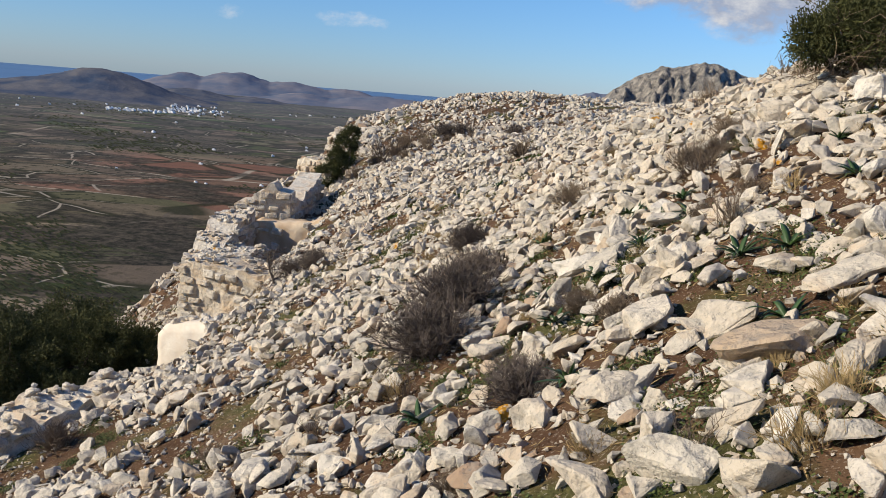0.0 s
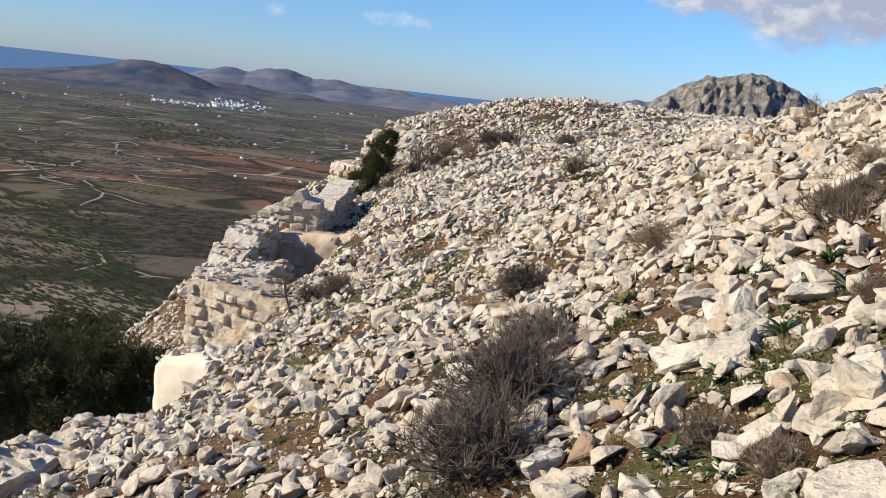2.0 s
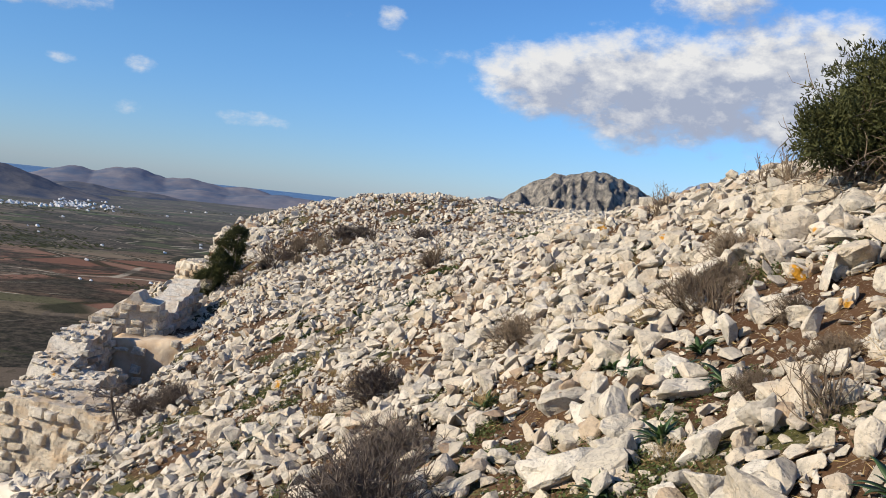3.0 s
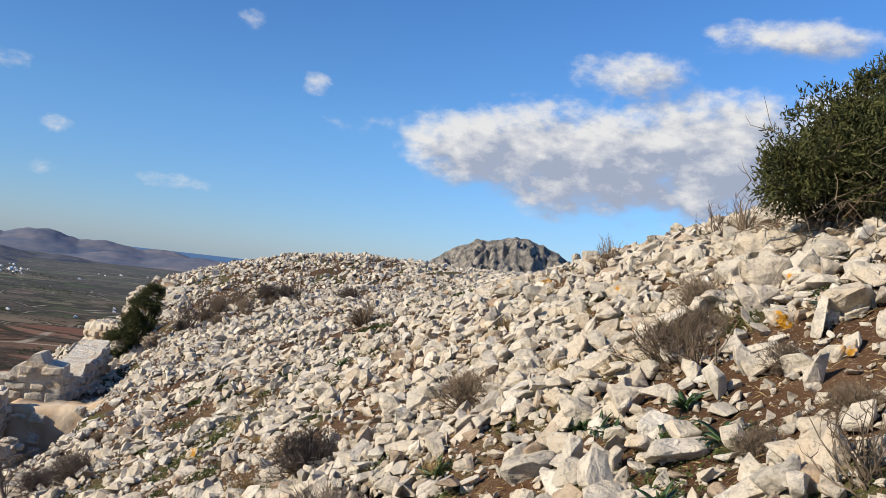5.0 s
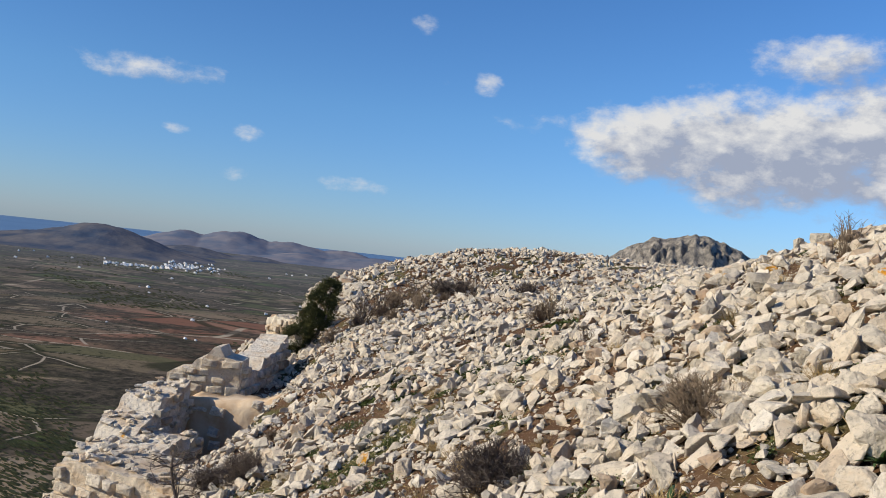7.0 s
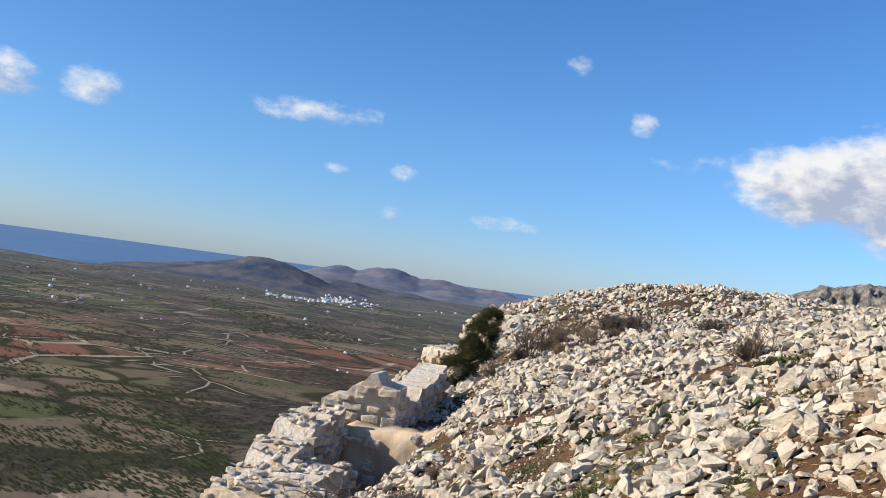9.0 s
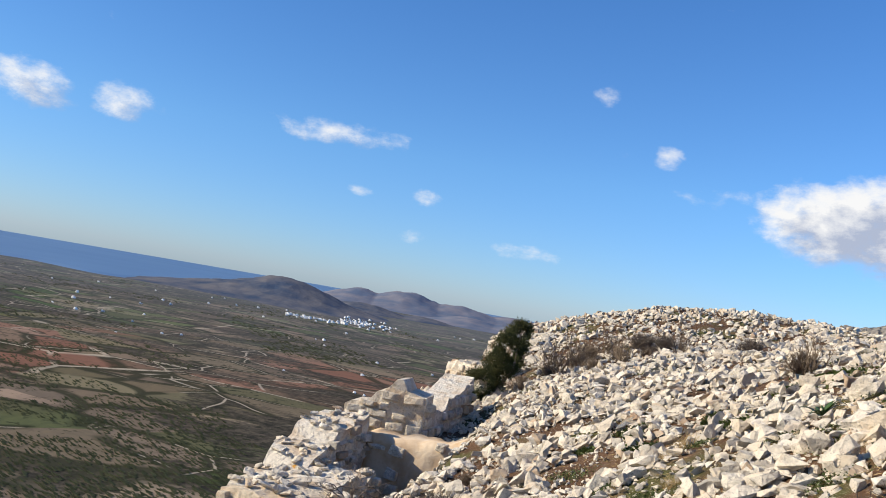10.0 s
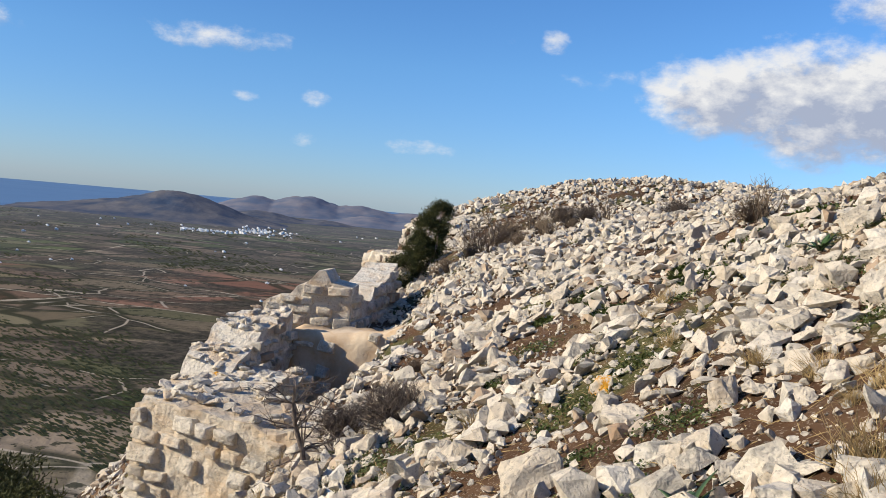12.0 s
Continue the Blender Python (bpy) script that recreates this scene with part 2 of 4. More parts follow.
def simple(name, c1, c2, scale, rough=0.9, spec=0.2, bump=0.3, dist=0.01, pick=None):
    m = Nodes(name, rough, spec)
    f = m.step(m.noise(scale, 5.0, 0.6), 0.35, 0.65)
    c = m.mix(f, c1, c2)
    if pick:
        r = m.island() if pick == "island" else m.random()
        c = m.mix(m.step(r, 0, 1, 0.0, 0.55), c, tuple(v * 0.45 for v in c1))
    m.colour(c)
    m.bump(m.noise(scale * 4, 4.0), bump, dist)
    return m.mat


SEA = simple("sea_water", (0.085, 0.165, 0.29), (0.105, 0.19, 0.32), 0.002, 0.6, 0.2, 0.05)
# hill scrub with blue distance haze put into its colours, more by range
HILL_A = simple("hazy_hill_scrub", (0.05, 0.072, 0.115), (0.15, 0.145, 0.15), 0.016, 1.0, 0.0, 0.6, 3.0)
HILL_B = simple("hazy_far_hill_scrub", (0.10, 0.13, 0.19), (0.21, 0.20, 0.22), 0.01, 1.0, 0.0, 0.4, 3.0)
HILL_C = simple("hazy_distant_hill_scrub", (0.15, 0.18, 0.25), (0.18, 0.21, 0.28), 0.006, 1.0, 0.0, 0.3, 3.0)
MOUNT = simple("mountain_rock", (0.10, 0.10, 0.10), (0.40, 0.36, 0.30), 0.085, 1.0, 0.0, 1.0, 5.0)
TWIG = simple("dead_twig_bark", (0.17, 0.125, 0.085), (0.31, 0.24, 0.17), 30.0, 0.95, 0.1, 0.2, 0.003, "island")
TWIG_GREY = simple("grey_twig_bark", (0.115, 0.09, 0.075), (0.225, 0.185, 0.15), 30.0, 0.95, 0.1, 0.2, 0.003, "island")
STRAW = simple("dry_straw", (0.36, 0.26, 0.12), (0.50, 0.36, 0.17), 25.0, 0.9, 0.2, 0.1, 0.003, "island")
LEAF = simple("strap_leaf", (0.035, 0.075, 0.022), (0.065, 0.115, 0.035), 9.0, 0.45, 0.4, 0.15, 0.003, "object")
HERB = simple("herb_leaf", (0.065, 0.095, 0.022), (0.13, 0.15, 0.04), 12.0, 0.7, 0.3, 0.15, 0.003, "island")
NEEDLE = simple("juniper_needles", (0.055, 0.063, 0.021), (0.13, 0.13, 0.042), 6.0, 0.75, 0.25, 0.1, 0.003, "island")
BARK = simple("juniper_bark", (0.16, 0.12, 0.09), (0.26, 0.21, 0.17), 14.0, 0.95, 0.1, 0.8, 0.01)
PLASTER = simple("old_lime_plaster", (0.62, 0.52, 0.40), (0.72, 0.66, 0.55), 2.4, 0.95, 0.1, 0.5, 0.02)
OCHRE = simple("ochre_plaster", (0.50, 0.34, 0.20), (0.66, 0.54, 0.39), 2.8, 0.95, 0.1, 0.6, 0.02)
WHITEWASH = simple("whitewashed_wall", (0.78, 0.77, 0.74), (0.84, 0.83, 0.80), 0.2, 0.9, 0.2, 0.05)
SCRUB = simple("valley_scrub_leaves", (0.045, 0.055, 0.032), (0.085, 0.09, 0.05), 0.3, 1.0, 0.0, 0.3, 0.5, "island")

# ---- shape of the land ----
VALLEY_Z = -58.0
LAND = (-0.44, 3.55, 0.482, 0.644, -0.616, 0.774, -0.363, -1.356)
MOUNDS = [(1.892, -2, 32, 4.5, 4.5), (-0.681, 5, 32, 5, 6), (0.451, 4.5, 11.5, 2.5, 3.5), (-0.018, -3.5, 9, 2.5, 4),
          (0.799, -3, 20, 3, 4), (0.158, 1, 22, 3, 4), (0.487, 6, 5, 4, 5), (0.491, 0, 13, 3, 4)]


def edge_x(y):
    """Where the terrace edge runs, above the steep flank."""
    y = np.asarray(y, float)
    return -4.35 - 0.10 * np.clip(y - 10, 0, 30) - 0.25 * np.sin(y * 0.9) + 0.05 * np.clip(8 - y, 0, 20)


def ground_z(x, y):
    x, y = np.asarray(x, float), np.asarray(y, float)
    u, v = np.tanh(x / 7), np.tanh((y - 12) / 16)
    z = sum(c * b for c, b in zip(LAND, (1 + 0 * u, u, v, u * u, u * v, v * v, u * u * v, u * v * v)))
    for h, cx, cy, sx, sy in MOUNDS:
        z = z + h * np.exp(-(((x - cx) / sx) ** 2) / 2 - ((y - cy) / sy) ** 2 / 2)
    z = z + 0.035 * np.sin(2.1 * x + 0.7 * y) * np.sin(1.7 * y - 0.6 * x) + 0.02 * np.sin(5.3 * x - 3.1 * y)
    # hollows about the ruined walls
    z = z - 0.55 * np.exp(-(((x + 5.2) / 1.1) ** 2) / 2 - ((y - 21.0) / 3.4) ** 2 / 2)
    front = 1 / (1 + np.exp(-(y - 9.7) * 7)) / (1 + np.exp((y - 13.25) * 9))
    z = z - 0.72 * np.clip(-3.15 - x, 0, 2.2) * front
    terrace = 1 / (1 + np.exp(-(y - 13.3) * 9)) / (1 + np.exp((y - 17.3) * 6)) / (1 + np.exp((x + 3.6) * 9))
    z = z + terrace * (np.minimum(z, -1.58) - z)
    pit = 1 / (1 + np.exp(-(y - 14.6) * 9)) / (1 + np.exp((y - 17.1) * 9)) / (1 + np.exp((x + 3.8) * 8)) / (1 + np.exp(-(x + 4.95) * 12))
    beside = 1 / (1 + np.exp(-(y - 17.3) * 9)) / (1 + np.exp((y - 20.0) * 4)) / (1 + np.exp((x + 3.7) * 9)) / (1 + np.exp(-(x + 4.6) * 12))
    z = z + beside * (np.minimum(z, -1.3) - z)
    z = z + pit * (np.minimum(z, -2.45) - z)
    s = np.maximum(edge_x(y) - x, 0)
    z = z - 0.8 * np.clip(s / 0.45, 0, 1) - 0.45 * np.clip(s - 0.45, 0, 3) - 0.95 * np.maximum(s - 3.4, 0)
    d = np.hypot(x - 2, y - 10)
    z = z - 0.9 * np.maximum(d - 27.5, 0)
    low = VALLEY_Z + 1.5 * np.sin(x * 0.011 + 1) * np.sin(y * 0.009) * np.clip(d / 400, 0, 1)
    return np.maximum(z, low)


def gz(x, y):
    return float(ground_z(x, y))


# ---- mesh helpers ----
def mesh_np(name, verts, faces, mats, smooth=False, index=None):
    """A mesh from arrays of triangles or of quads."""
    verts, faces = np.asarray(verts, np.float32), np.asarray(faces, np.int32)
    me = bpy.data.meshes.new(name)
    k = faces.shape[1]
    me.vertices.add(len(verts))
    me.vertices.foreach_set("co", verts.ravel())
    me.loops.add(faces.size)
    me.loops.foreach_set("vertex_index", faces.ravel())
    me.polygons.add(len(faces))
    me.polygons.foreach_set("loop_start", np.arange(0, faces.size, k, dtype=np.int32))
    me.polygons.foreach_set("loop_total", np.full(len(faces), k, np.int32))
    for m in mats if isinstance(mats, (list, tuple)) else [mats]:
        me.materials.append(m)
    if index is not None:
        me.polygons.foreach_set("material_index", np.asarray(index, np.int32))
    me.polygons.foreach_set("use_smooth", np.full(len(faces), smooth))
    me.update()
    me.validate()
    return me


def bm_mesh(name, bm, mat, smooth=False):
    me = bpy.data.meshes.new(name)
    bm.to_mesh(me)
    bm.free()
    me.materials.append(mat)
    for p in me.polygons:
        p.use_smooth = smooth
    return me


def part(name, me, parent, label="", m=None):
    ob = new(name, me)
    ob.parent = parent
    if m is not None:
        ob.matrix_basis = m
    if label:
        ob["label"] = label
    return ob


def thing(name, m, label, category, group="", kind=""):
    ob = new(name)
    ob.empty_display_size = 0.1
    ob.matrix_basis = m
    return tagged(ob, label, category, group, kind)


def arrays(me):
    v = np.empty(len(me.vertices) * 3, np.float32)
    me.vertices.foreach_get("co", v)
    me.calc_loop_triangles()
    t = np.empty(len(me.loop_triangles) * 3, np.int32)
    me.loop_triangles.foreach_get("vertices", t)
    return v.reshape(-1, 3), t.reshape(-1, 3)



# ---- ground sheet ----
def build_ground():
    rings = [0.0] + list(np.arange(0.3, 46, 0.26))
    while rings[-1] < 4900:
        rings.append(rings[-1] * 1.03)
    rings = np.array(rings)
    az = np.r_[np.arange(-75, 60, 0.4), np.arange(60, 285, 3.0)]
    a = np.radians(az)
    n, k = len(a), len(rings)
    x = 0.5 + rings[:, None] * np.sin(a)
    y = 8.0 + rings[:, None] * np.cos(a)
    z = ground_z(x, y)
    verts = np.stack([x, y, z], -1).reshape(-1, 3)
    i, j = np.meshgrid(np.arange(1, k - 1), np.arange(n), indexing="ij")
    j2 = (j + 1) % n
    quads = np.stack([i * n + j, (i + 1) * n + j, (i + 1) * n + j2, i * n + j2], -1).reshape(-1, 4)
    height = z[i, j].reshape(-1)
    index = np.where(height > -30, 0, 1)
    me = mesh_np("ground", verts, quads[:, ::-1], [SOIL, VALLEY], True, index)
    ob = tagged(new("ground", me), "stony brown hillside falling to a patchwork farming valley", "ground", kind="structure")
    return ob


build_ground()


def heightfield(name, cx, cy, across, depth, turn, fn, mat, nx, ny, label, category):
    """A hill: a grid of its own heights, laid on the valley floor."""
    u, v = np.meshgrid(np.linspace(-1, 1, nx), np.linspace(-1, 1, ny))
    c, s = math.cos(radians(turn)), math.sin(radians(turn))
    px, py = u * across, v * depth
    z = fn(u, v)
    verts = np.stack([cx + px * c - py * s, cy + px * s + py * c, z], -1).reshape(-1, 3)
    i, j = np.meshgrid(np.arange(ny - 1), np.arange(nx - 1), indexing="ij")
    q = np.stack([i * nx + j, i * nx + j + 1, (i + 1) * nx + j + 1, (i + 1) * nx + j], -1).reshape(-1, 4)
    ob = new(name, mesh_np(name, verts, q, mat, True))
    return tagged(ob, label, category, kind="structure")


def fbm(u, v, scale, octaves=5, seed=0.0, ridged=False):
    out = np.zeros(u.shape)
    for p in np.ndindex(u.shape):
        q, amp, f = 0.0, 1.0, scale
        for _ in range(octaves):
            w = noise.noise((u[p] * f + seed, v[p] * f - seed, seed))
            q += amp * ((1 - 2 * abs(w)) if ridged else w)
            amp *= 0.5
            f *= 2.1
        out[p] = q
    return out


def polar(az, r):
    return r * math.sin(radians(az)), r * math.cos(radians(az))


def hill(az, r, el_top, half_deg, depth, shape, mat, label, name="hill", rough=0.045, nx=130, ny=44, base=VALLEY_Z - 3):
    """A hill by its bearing, range, height angle and half width."""
    cx, cy = polar(az, r)
    top = r * math.tan(radians(el_top)) + 1.6 - base

    def fn(u, v):
        h = shape(u) * np.exp(-((v * 1.9) ** 2)) * np.clip(1 - u**6, 0, 1) * np.clip(1 - v**6, 0, 1)
        return base + top * np.maximum(h + rough * (0.25 + h) * np.clip(h * 4, 0, 1) * 1.6 * fbm(u * 2, v, 4.0, 5, az), 0)

    return heightfield(name, cx, cy, r * math.tan(radians(half_deg)), depth, -az, fn, mat, nx, ny, label, "hill")


def dome(*bumps):
    return lambda u: np.maximum.reduce([a * np.exp(-(((u - c) / w) ** 2)) for a, c, w in bumps])


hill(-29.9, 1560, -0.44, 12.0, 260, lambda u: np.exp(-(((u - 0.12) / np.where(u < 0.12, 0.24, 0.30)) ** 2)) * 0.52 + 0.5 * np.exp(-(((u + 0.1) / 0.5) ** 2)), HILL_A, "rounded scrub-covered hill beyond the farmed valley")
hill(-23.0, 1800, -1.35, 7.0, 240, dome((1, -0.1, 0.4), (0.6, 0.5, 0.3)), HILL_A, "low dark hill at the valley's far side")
hill(-19.2, 2400, -0.12, 9.5, 380, dome((1, -0.17, 0.34), (0.80, -0.5, 0.3), (0.74, 0.2, 0.4), (0.62, 0.6, 0.35), (0.3, 0, 0.9)), HILL_B, "long haze-pale hill near the sea")
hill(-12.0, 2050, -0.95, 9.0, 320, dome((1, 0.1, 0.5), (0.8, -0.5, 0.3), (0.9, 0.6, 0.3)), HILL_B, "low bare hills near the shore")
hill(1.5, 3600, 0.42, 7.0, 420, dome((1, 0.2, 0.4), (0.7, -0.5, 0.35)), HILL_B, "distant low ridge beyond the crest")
hill(16.5, 4300, 2.85, 6.0, 400, dome((0.93, -0.05, 0.5), (1.0, 0.42, 0.13), (0.8, 0.8, 0.3)), HILL_C, "distant mountain ridge tinted haze blue", "mountain")


def build_mountain():
    az, r = 8.4, 1500
    cx, cy = polar(az, r)
    top = r * math.tan(radians(2.95)) + 1.6 - VALLEY_Z

    def fn(u, v):
        prof = np.interp(u, [-1, -0.75, -0.62, -0.49, -0.28, -0.2, -0.1, 0.02, 0.1, 0.29, 0.52, 0.75, 1], [0.0, 0.27, 0.43, 0.62, 0.84, 0.90, 0.895, 0.955, 0.985, 0.92, 0.73, 0.44, 0.0])
        face = np.clip(1.25 - np.abs(v) * 1.35, 0, 1) ** 0.8
        crag = fbm(u * 1.9, v, 5.0, 6, 4.0, True) * 0.11 + fbm(u * 2.4 + v * 0.5, v * 0.6, 5.5, 5, 9.0) * 0.075
        gully = -0.14 * np.exp(-(((u + 0.22 - 0.2 * v) / 0.09) ** 2)) * np.clip(-v * 2.2, 0, 1)
        return VALLEY_Z - 5 + top * np.maximum(prof * face + (crag + gully - 0.03) * np.clip(prof * 3 * (1 - face) + 0.22, 0, 1), 0)

    heightfield("mountain", cx, cy, r * math.tan(radians(8.6)), 260, -az, fn, MOUNT, 170, 90, "bare grey limestone mountain with gullied cliffs", "mountain")


build_mountain()


def build_sea():
    a = np.radians(np.arange(-100, 62, 1.0))
    wob = 1 + 0.05 * np.sin(a * 21) + 0.03 * np.sin(a * 47)
    wob = wob * np.interp(np.degrees(a), [-100, -33, -26, 62], [1, 1, 1.75, 1.75])
    r = np.array([1500, 1620, 3000, 3700, 4985.0])
    x = np.stack([(q * (wob if k < 2 else 1)) * np.sin(a) for k, q in enumerate(r)])
    y = np.stack([(q * (wob if k < 2 else 1)) * np.cos(a) for k, q in enumerate(r)])
    n = len(a)
    verts = np.stack([x, y, np.full(x.shape, VALLEY_Z + 2.5) - 6.0 * (np.arange(5) == 0)[:, None]], -1).reshape(-1, 3)
    i, j = np.meshgrid(np.arange(4), np.arange(n - 1), indexing="ij")
    q = np.stack([i * n + j, i * n + j + 1, (i + 1) * n + j + 1, (i + 1) * n + j], -1).reshape(-1, 4)
    tagged(new("sea_water", mesh_np("sea_water", verts, q[:, ::-1], SEA)), "calm blue sea along the horizon", "sea", kind="structure")


build_sea()


# ---- stones ----
def stone_mesh(name, seed, mat, flat=0.7, bevel=0.05, count=13, detail=False):
    """An angular broken stone, about one unit across."""
    r = random.Random(seed)
    bm = bmesh.new()
    lean = r.uniform(-2, 2)
    for _ in range(count):
        d = Vector((r.gauss(0, 1), r.gauss(0, 1), r.gauss(0, 1))).normalized()
        d *= (0.36 + 0.12 * r.random()) / max(abs(d.x), abs(d.y), abs(d.z)) ** 0.7
        d.z = max(-0.36, min(0.36, d.z)) * flat + 0.1 * lean * d.x
        d.y *= r.uniform(0.75, 1.0)
        bm.verts.new(d)
    out = bmesh.ops.convex_hull(bm, input=bm.verts)
    bmesh.ops.delete(bm, geom=list({g for g in out["geom_interior"] if isinstance(g, bmesh.types.BMVert)}), context="VERTS")
    bmesh.ops.dissolve_limit(bm, angle_limit=radians(14), verts=bm.verts, edges=bm.edges)
    if bevel:
        bmesh.ops.bevel(bm, geom=list(bm.edges), offset=bevel, segments=1, affect="EDGES", profile=0.6, clamp_overlap=True)
    bmesh.ops.triangulate(bm, faces=bm.faces)
    if detail:
        long = [e for e in bm.edges if e.calc_length() > 0.16]
        bmesh.ops.subdivide_edges(bm, edges=long, cuts=2, use_grid_fill=True)
        bmesh.ops.triangulate(bm, faces=bm.faces)
    shift = Vector((seed * 1.7, seed * 0.9, seed * 0.4))
    for v in bm.verts:
        p = v.co.copy()
        v.co += (noise.noise_vector(p * 3.5 + shift) * 0.06 + noise.noise_vector(p * 9.0 + shift) * (0.028 if detail else 0.0))
    for v in bm.verts:
        if v.co.length > 0.62:
            v.co *= 0.62 / v.co.length
    return bm_mesh(name, bm, mat)


FINE = [stone_mesh("rock", 100 + k, ROCK_ONE, 0.42 + 0.5 * (k % 5) / 4, 0.05, 13 + k % 6, True) for k in range(24)]
COARSE = [arrays(stone_mesh("rubble_stone", 300 + k, ROCK_MANY, 0.36 + 0.5 * (k % 5) / 4, 0.03, 10 + k % 4)) for k in range(18)]
PLAIN = [arrays(stone_mesh("rubble_stone", 400 + k, ROCK_MANY, 0.4 + 0.5 * (k % 5) / 4, 0.0, 11 + k % 4)) for k in range(24)]
CHIP = [arrays(stone_mesh("chip", 500 + k, ROCK_MANY, 0.7, 0.0, 9)) for k in range(14)]


def slope_turn(x, y, keep=0.8):
    e = 0.15
    n = Vector(((gz(x - e, y) - gz(x + e, y)) / (2 * e) * keep, (gz(x, y - e) - gz(x, y + e)) / (2 * e) * keep, 1)).normalized()
    return Vector((0, 0, 1)).rotation_difference(n).to_matrix().to_4x4()


def cluster(x, y, scale, seed):
    return noise.noise((x * scale + seed, y * scale, seed)) + 0.5 * noise.noise((x * scale * 2.3, y * scale * 2.3 + seed, seed))


def bald(x, y):
    """Patches of open soil between the stones, fewer towards the crest."""
    return min(0.0, 1.6 * noise.noise((x * 1.15 + 9.0, y * 0.9, 3.0)) + 0.22) * max(0.15, min(1.0, (19 - y) / 6))


def scatter(name, n, xr, yr, sizes, protos, seed, bare, label, keep_off=0.0):
    """Loose stones joined into one sheet of rubble."""
    r = np.random.default_rng(seed)
    xs, ys = r.uniform(*xr, n), r.uniform(*yr, n)
    zs = ground_z(xs, ys)
    e = 0.15
    nx = (ground_z(xs - e, ys) - ground_z(xs + e, ys)) / (2 * e)
    ny = (ground_z(xs, ys - e) - ground_z(xs, ys + e)) / (2 * e)
    up = np.stack([nx * 0.8, ny * 0.8, np.ones(n)], -1)
    up /= np.linalg.norm(up, axis=1, keepdims=True)
    side = np.stack([up[:, 2], np.zeros(n), -up[:, 0]], -1)
    side /= np.linalg.norm(side, axis=1, keepdims=True)
    frames = np.stack([side, np.cross(up, side), up], 1)
    vs, fs, at = [], [], 0
    for k in range(n):
        x, y = xs[k], ys[k]
        if x < edge_x(y) - keep_off or cluster(x, y, 0.55, seed) + 0.5 * bald(x, y) < bare:
            continue
        size = sizes[0] + (sizes[1] - sizes[0]) * r.random() ** 3.0
        if x < -3.2 and 9.5 < y < 21:
            size = min(size, 0.13)
        v, f = protos[r.integers(len(protos))]
        s = size * r.uniform(0.7, 1.25, 3)
        a, b, c = r.uniform(0, 6.283), r.normal(0, 0.38), r.normal(0, 0.38)
        ca, sa, cb, sb, cc, sc = math.cos(a), math.sin(a), math.cos(b), math.sin(b), math.cos(c), math.sin(c)
        rot = np.array([[ca, -sa, 0], [sa, ca, 0], [0, 0, 1]]) @ np.array([[cb, 0, sb], [0, 1, 0], [-sb, 0, cb]]) @ np.array([[1, 0, 0], [0, cc, -sc], [0, sc, cc]])
        p = ((v * s) @ rot.T) @ frames[k]
        vs.append(p + (x, y, zs[k]) + up[k] * size * r.uniform(0.06, 0.26))
        fs.append(f + at)
        at += len(v)
    ob = new(name, mesh_np(name, np.concatenate(vs), np.concatenate(fs), ROCK_MANY))
    return tagged(ob, label, "rubble", kind="stuff")


scatter("rubble", 11500, (-4.6, 6.5), (1.0, 9.0), (0.05, 0.26), COARSE, 11, -0.2, "loose angular white limestone rubble on brown soil")
scatter("rubble", 25000, (-5.4, 7.0), (8.0, 20.0), (0.045, 0.24), PLAIN, 12, -0.24, "dense white limestone rubble covering the slope")
scatter("rubble", 900, (1.5, 6.0), (5.8, 14.0), (0.09, 0.33), COARSE, 17, -0.7, "large white limestone rubble below the rocky shoulder")
scatter("rubble", 700, (1.4, 4.5), (4.4, 9.0), (0.07, 0.26), COARSE, 23, -0.8, "white limestone blocks crowding the path's upper side")
scatter("rubble", 19500, (-7.2, 11.0), (19.0, 36.5), (0.07, 0.26), PLAIN, 13, -0.4, "heaped pale limestone rubble of the collapsed crest")
scatter("stone_chips", 26000, (-4.6, 6.0), (0.8, 13.5), (0.018, 0.085), CHIP, 14, -0.34, "small limestone chips scattered between larger rocks")
scatter("stone_chips", 10000, (-5.6, 6.0), (12.0, 22.0), (0.035, 0.1), CHIP, 15, -0.4, "small limestone chips scattered over the upper slope")

scatter("rubble", 9000, (-12.0, -4.2), (7.0, 30.0), (0.08, 0.45), PLAIN, 16, -0.1, "pale rubble strewn down the steep flank", keep_off=8.0)

scatter("rubble", 2600, (-3.0, 2.0), (8.0, 12.5), (0.035, 0.16), PLAIN, 18, -0.6, "small broken limestone pieces spread over brown soil")

scatter("rubble", 3600, (-9.0, 14.0), (-9.0, 1.6), (0.05, 0.30), PLAIN, 19, -0.1, "loose limestone rubble over the lower hillside")
scatter("rubble", 4200, (5.5, 15.0), (0.0, 22.0), (0.07, 0.34), PLAIN, 20, -0.2, "pale limestone rubble along the rising ridge")

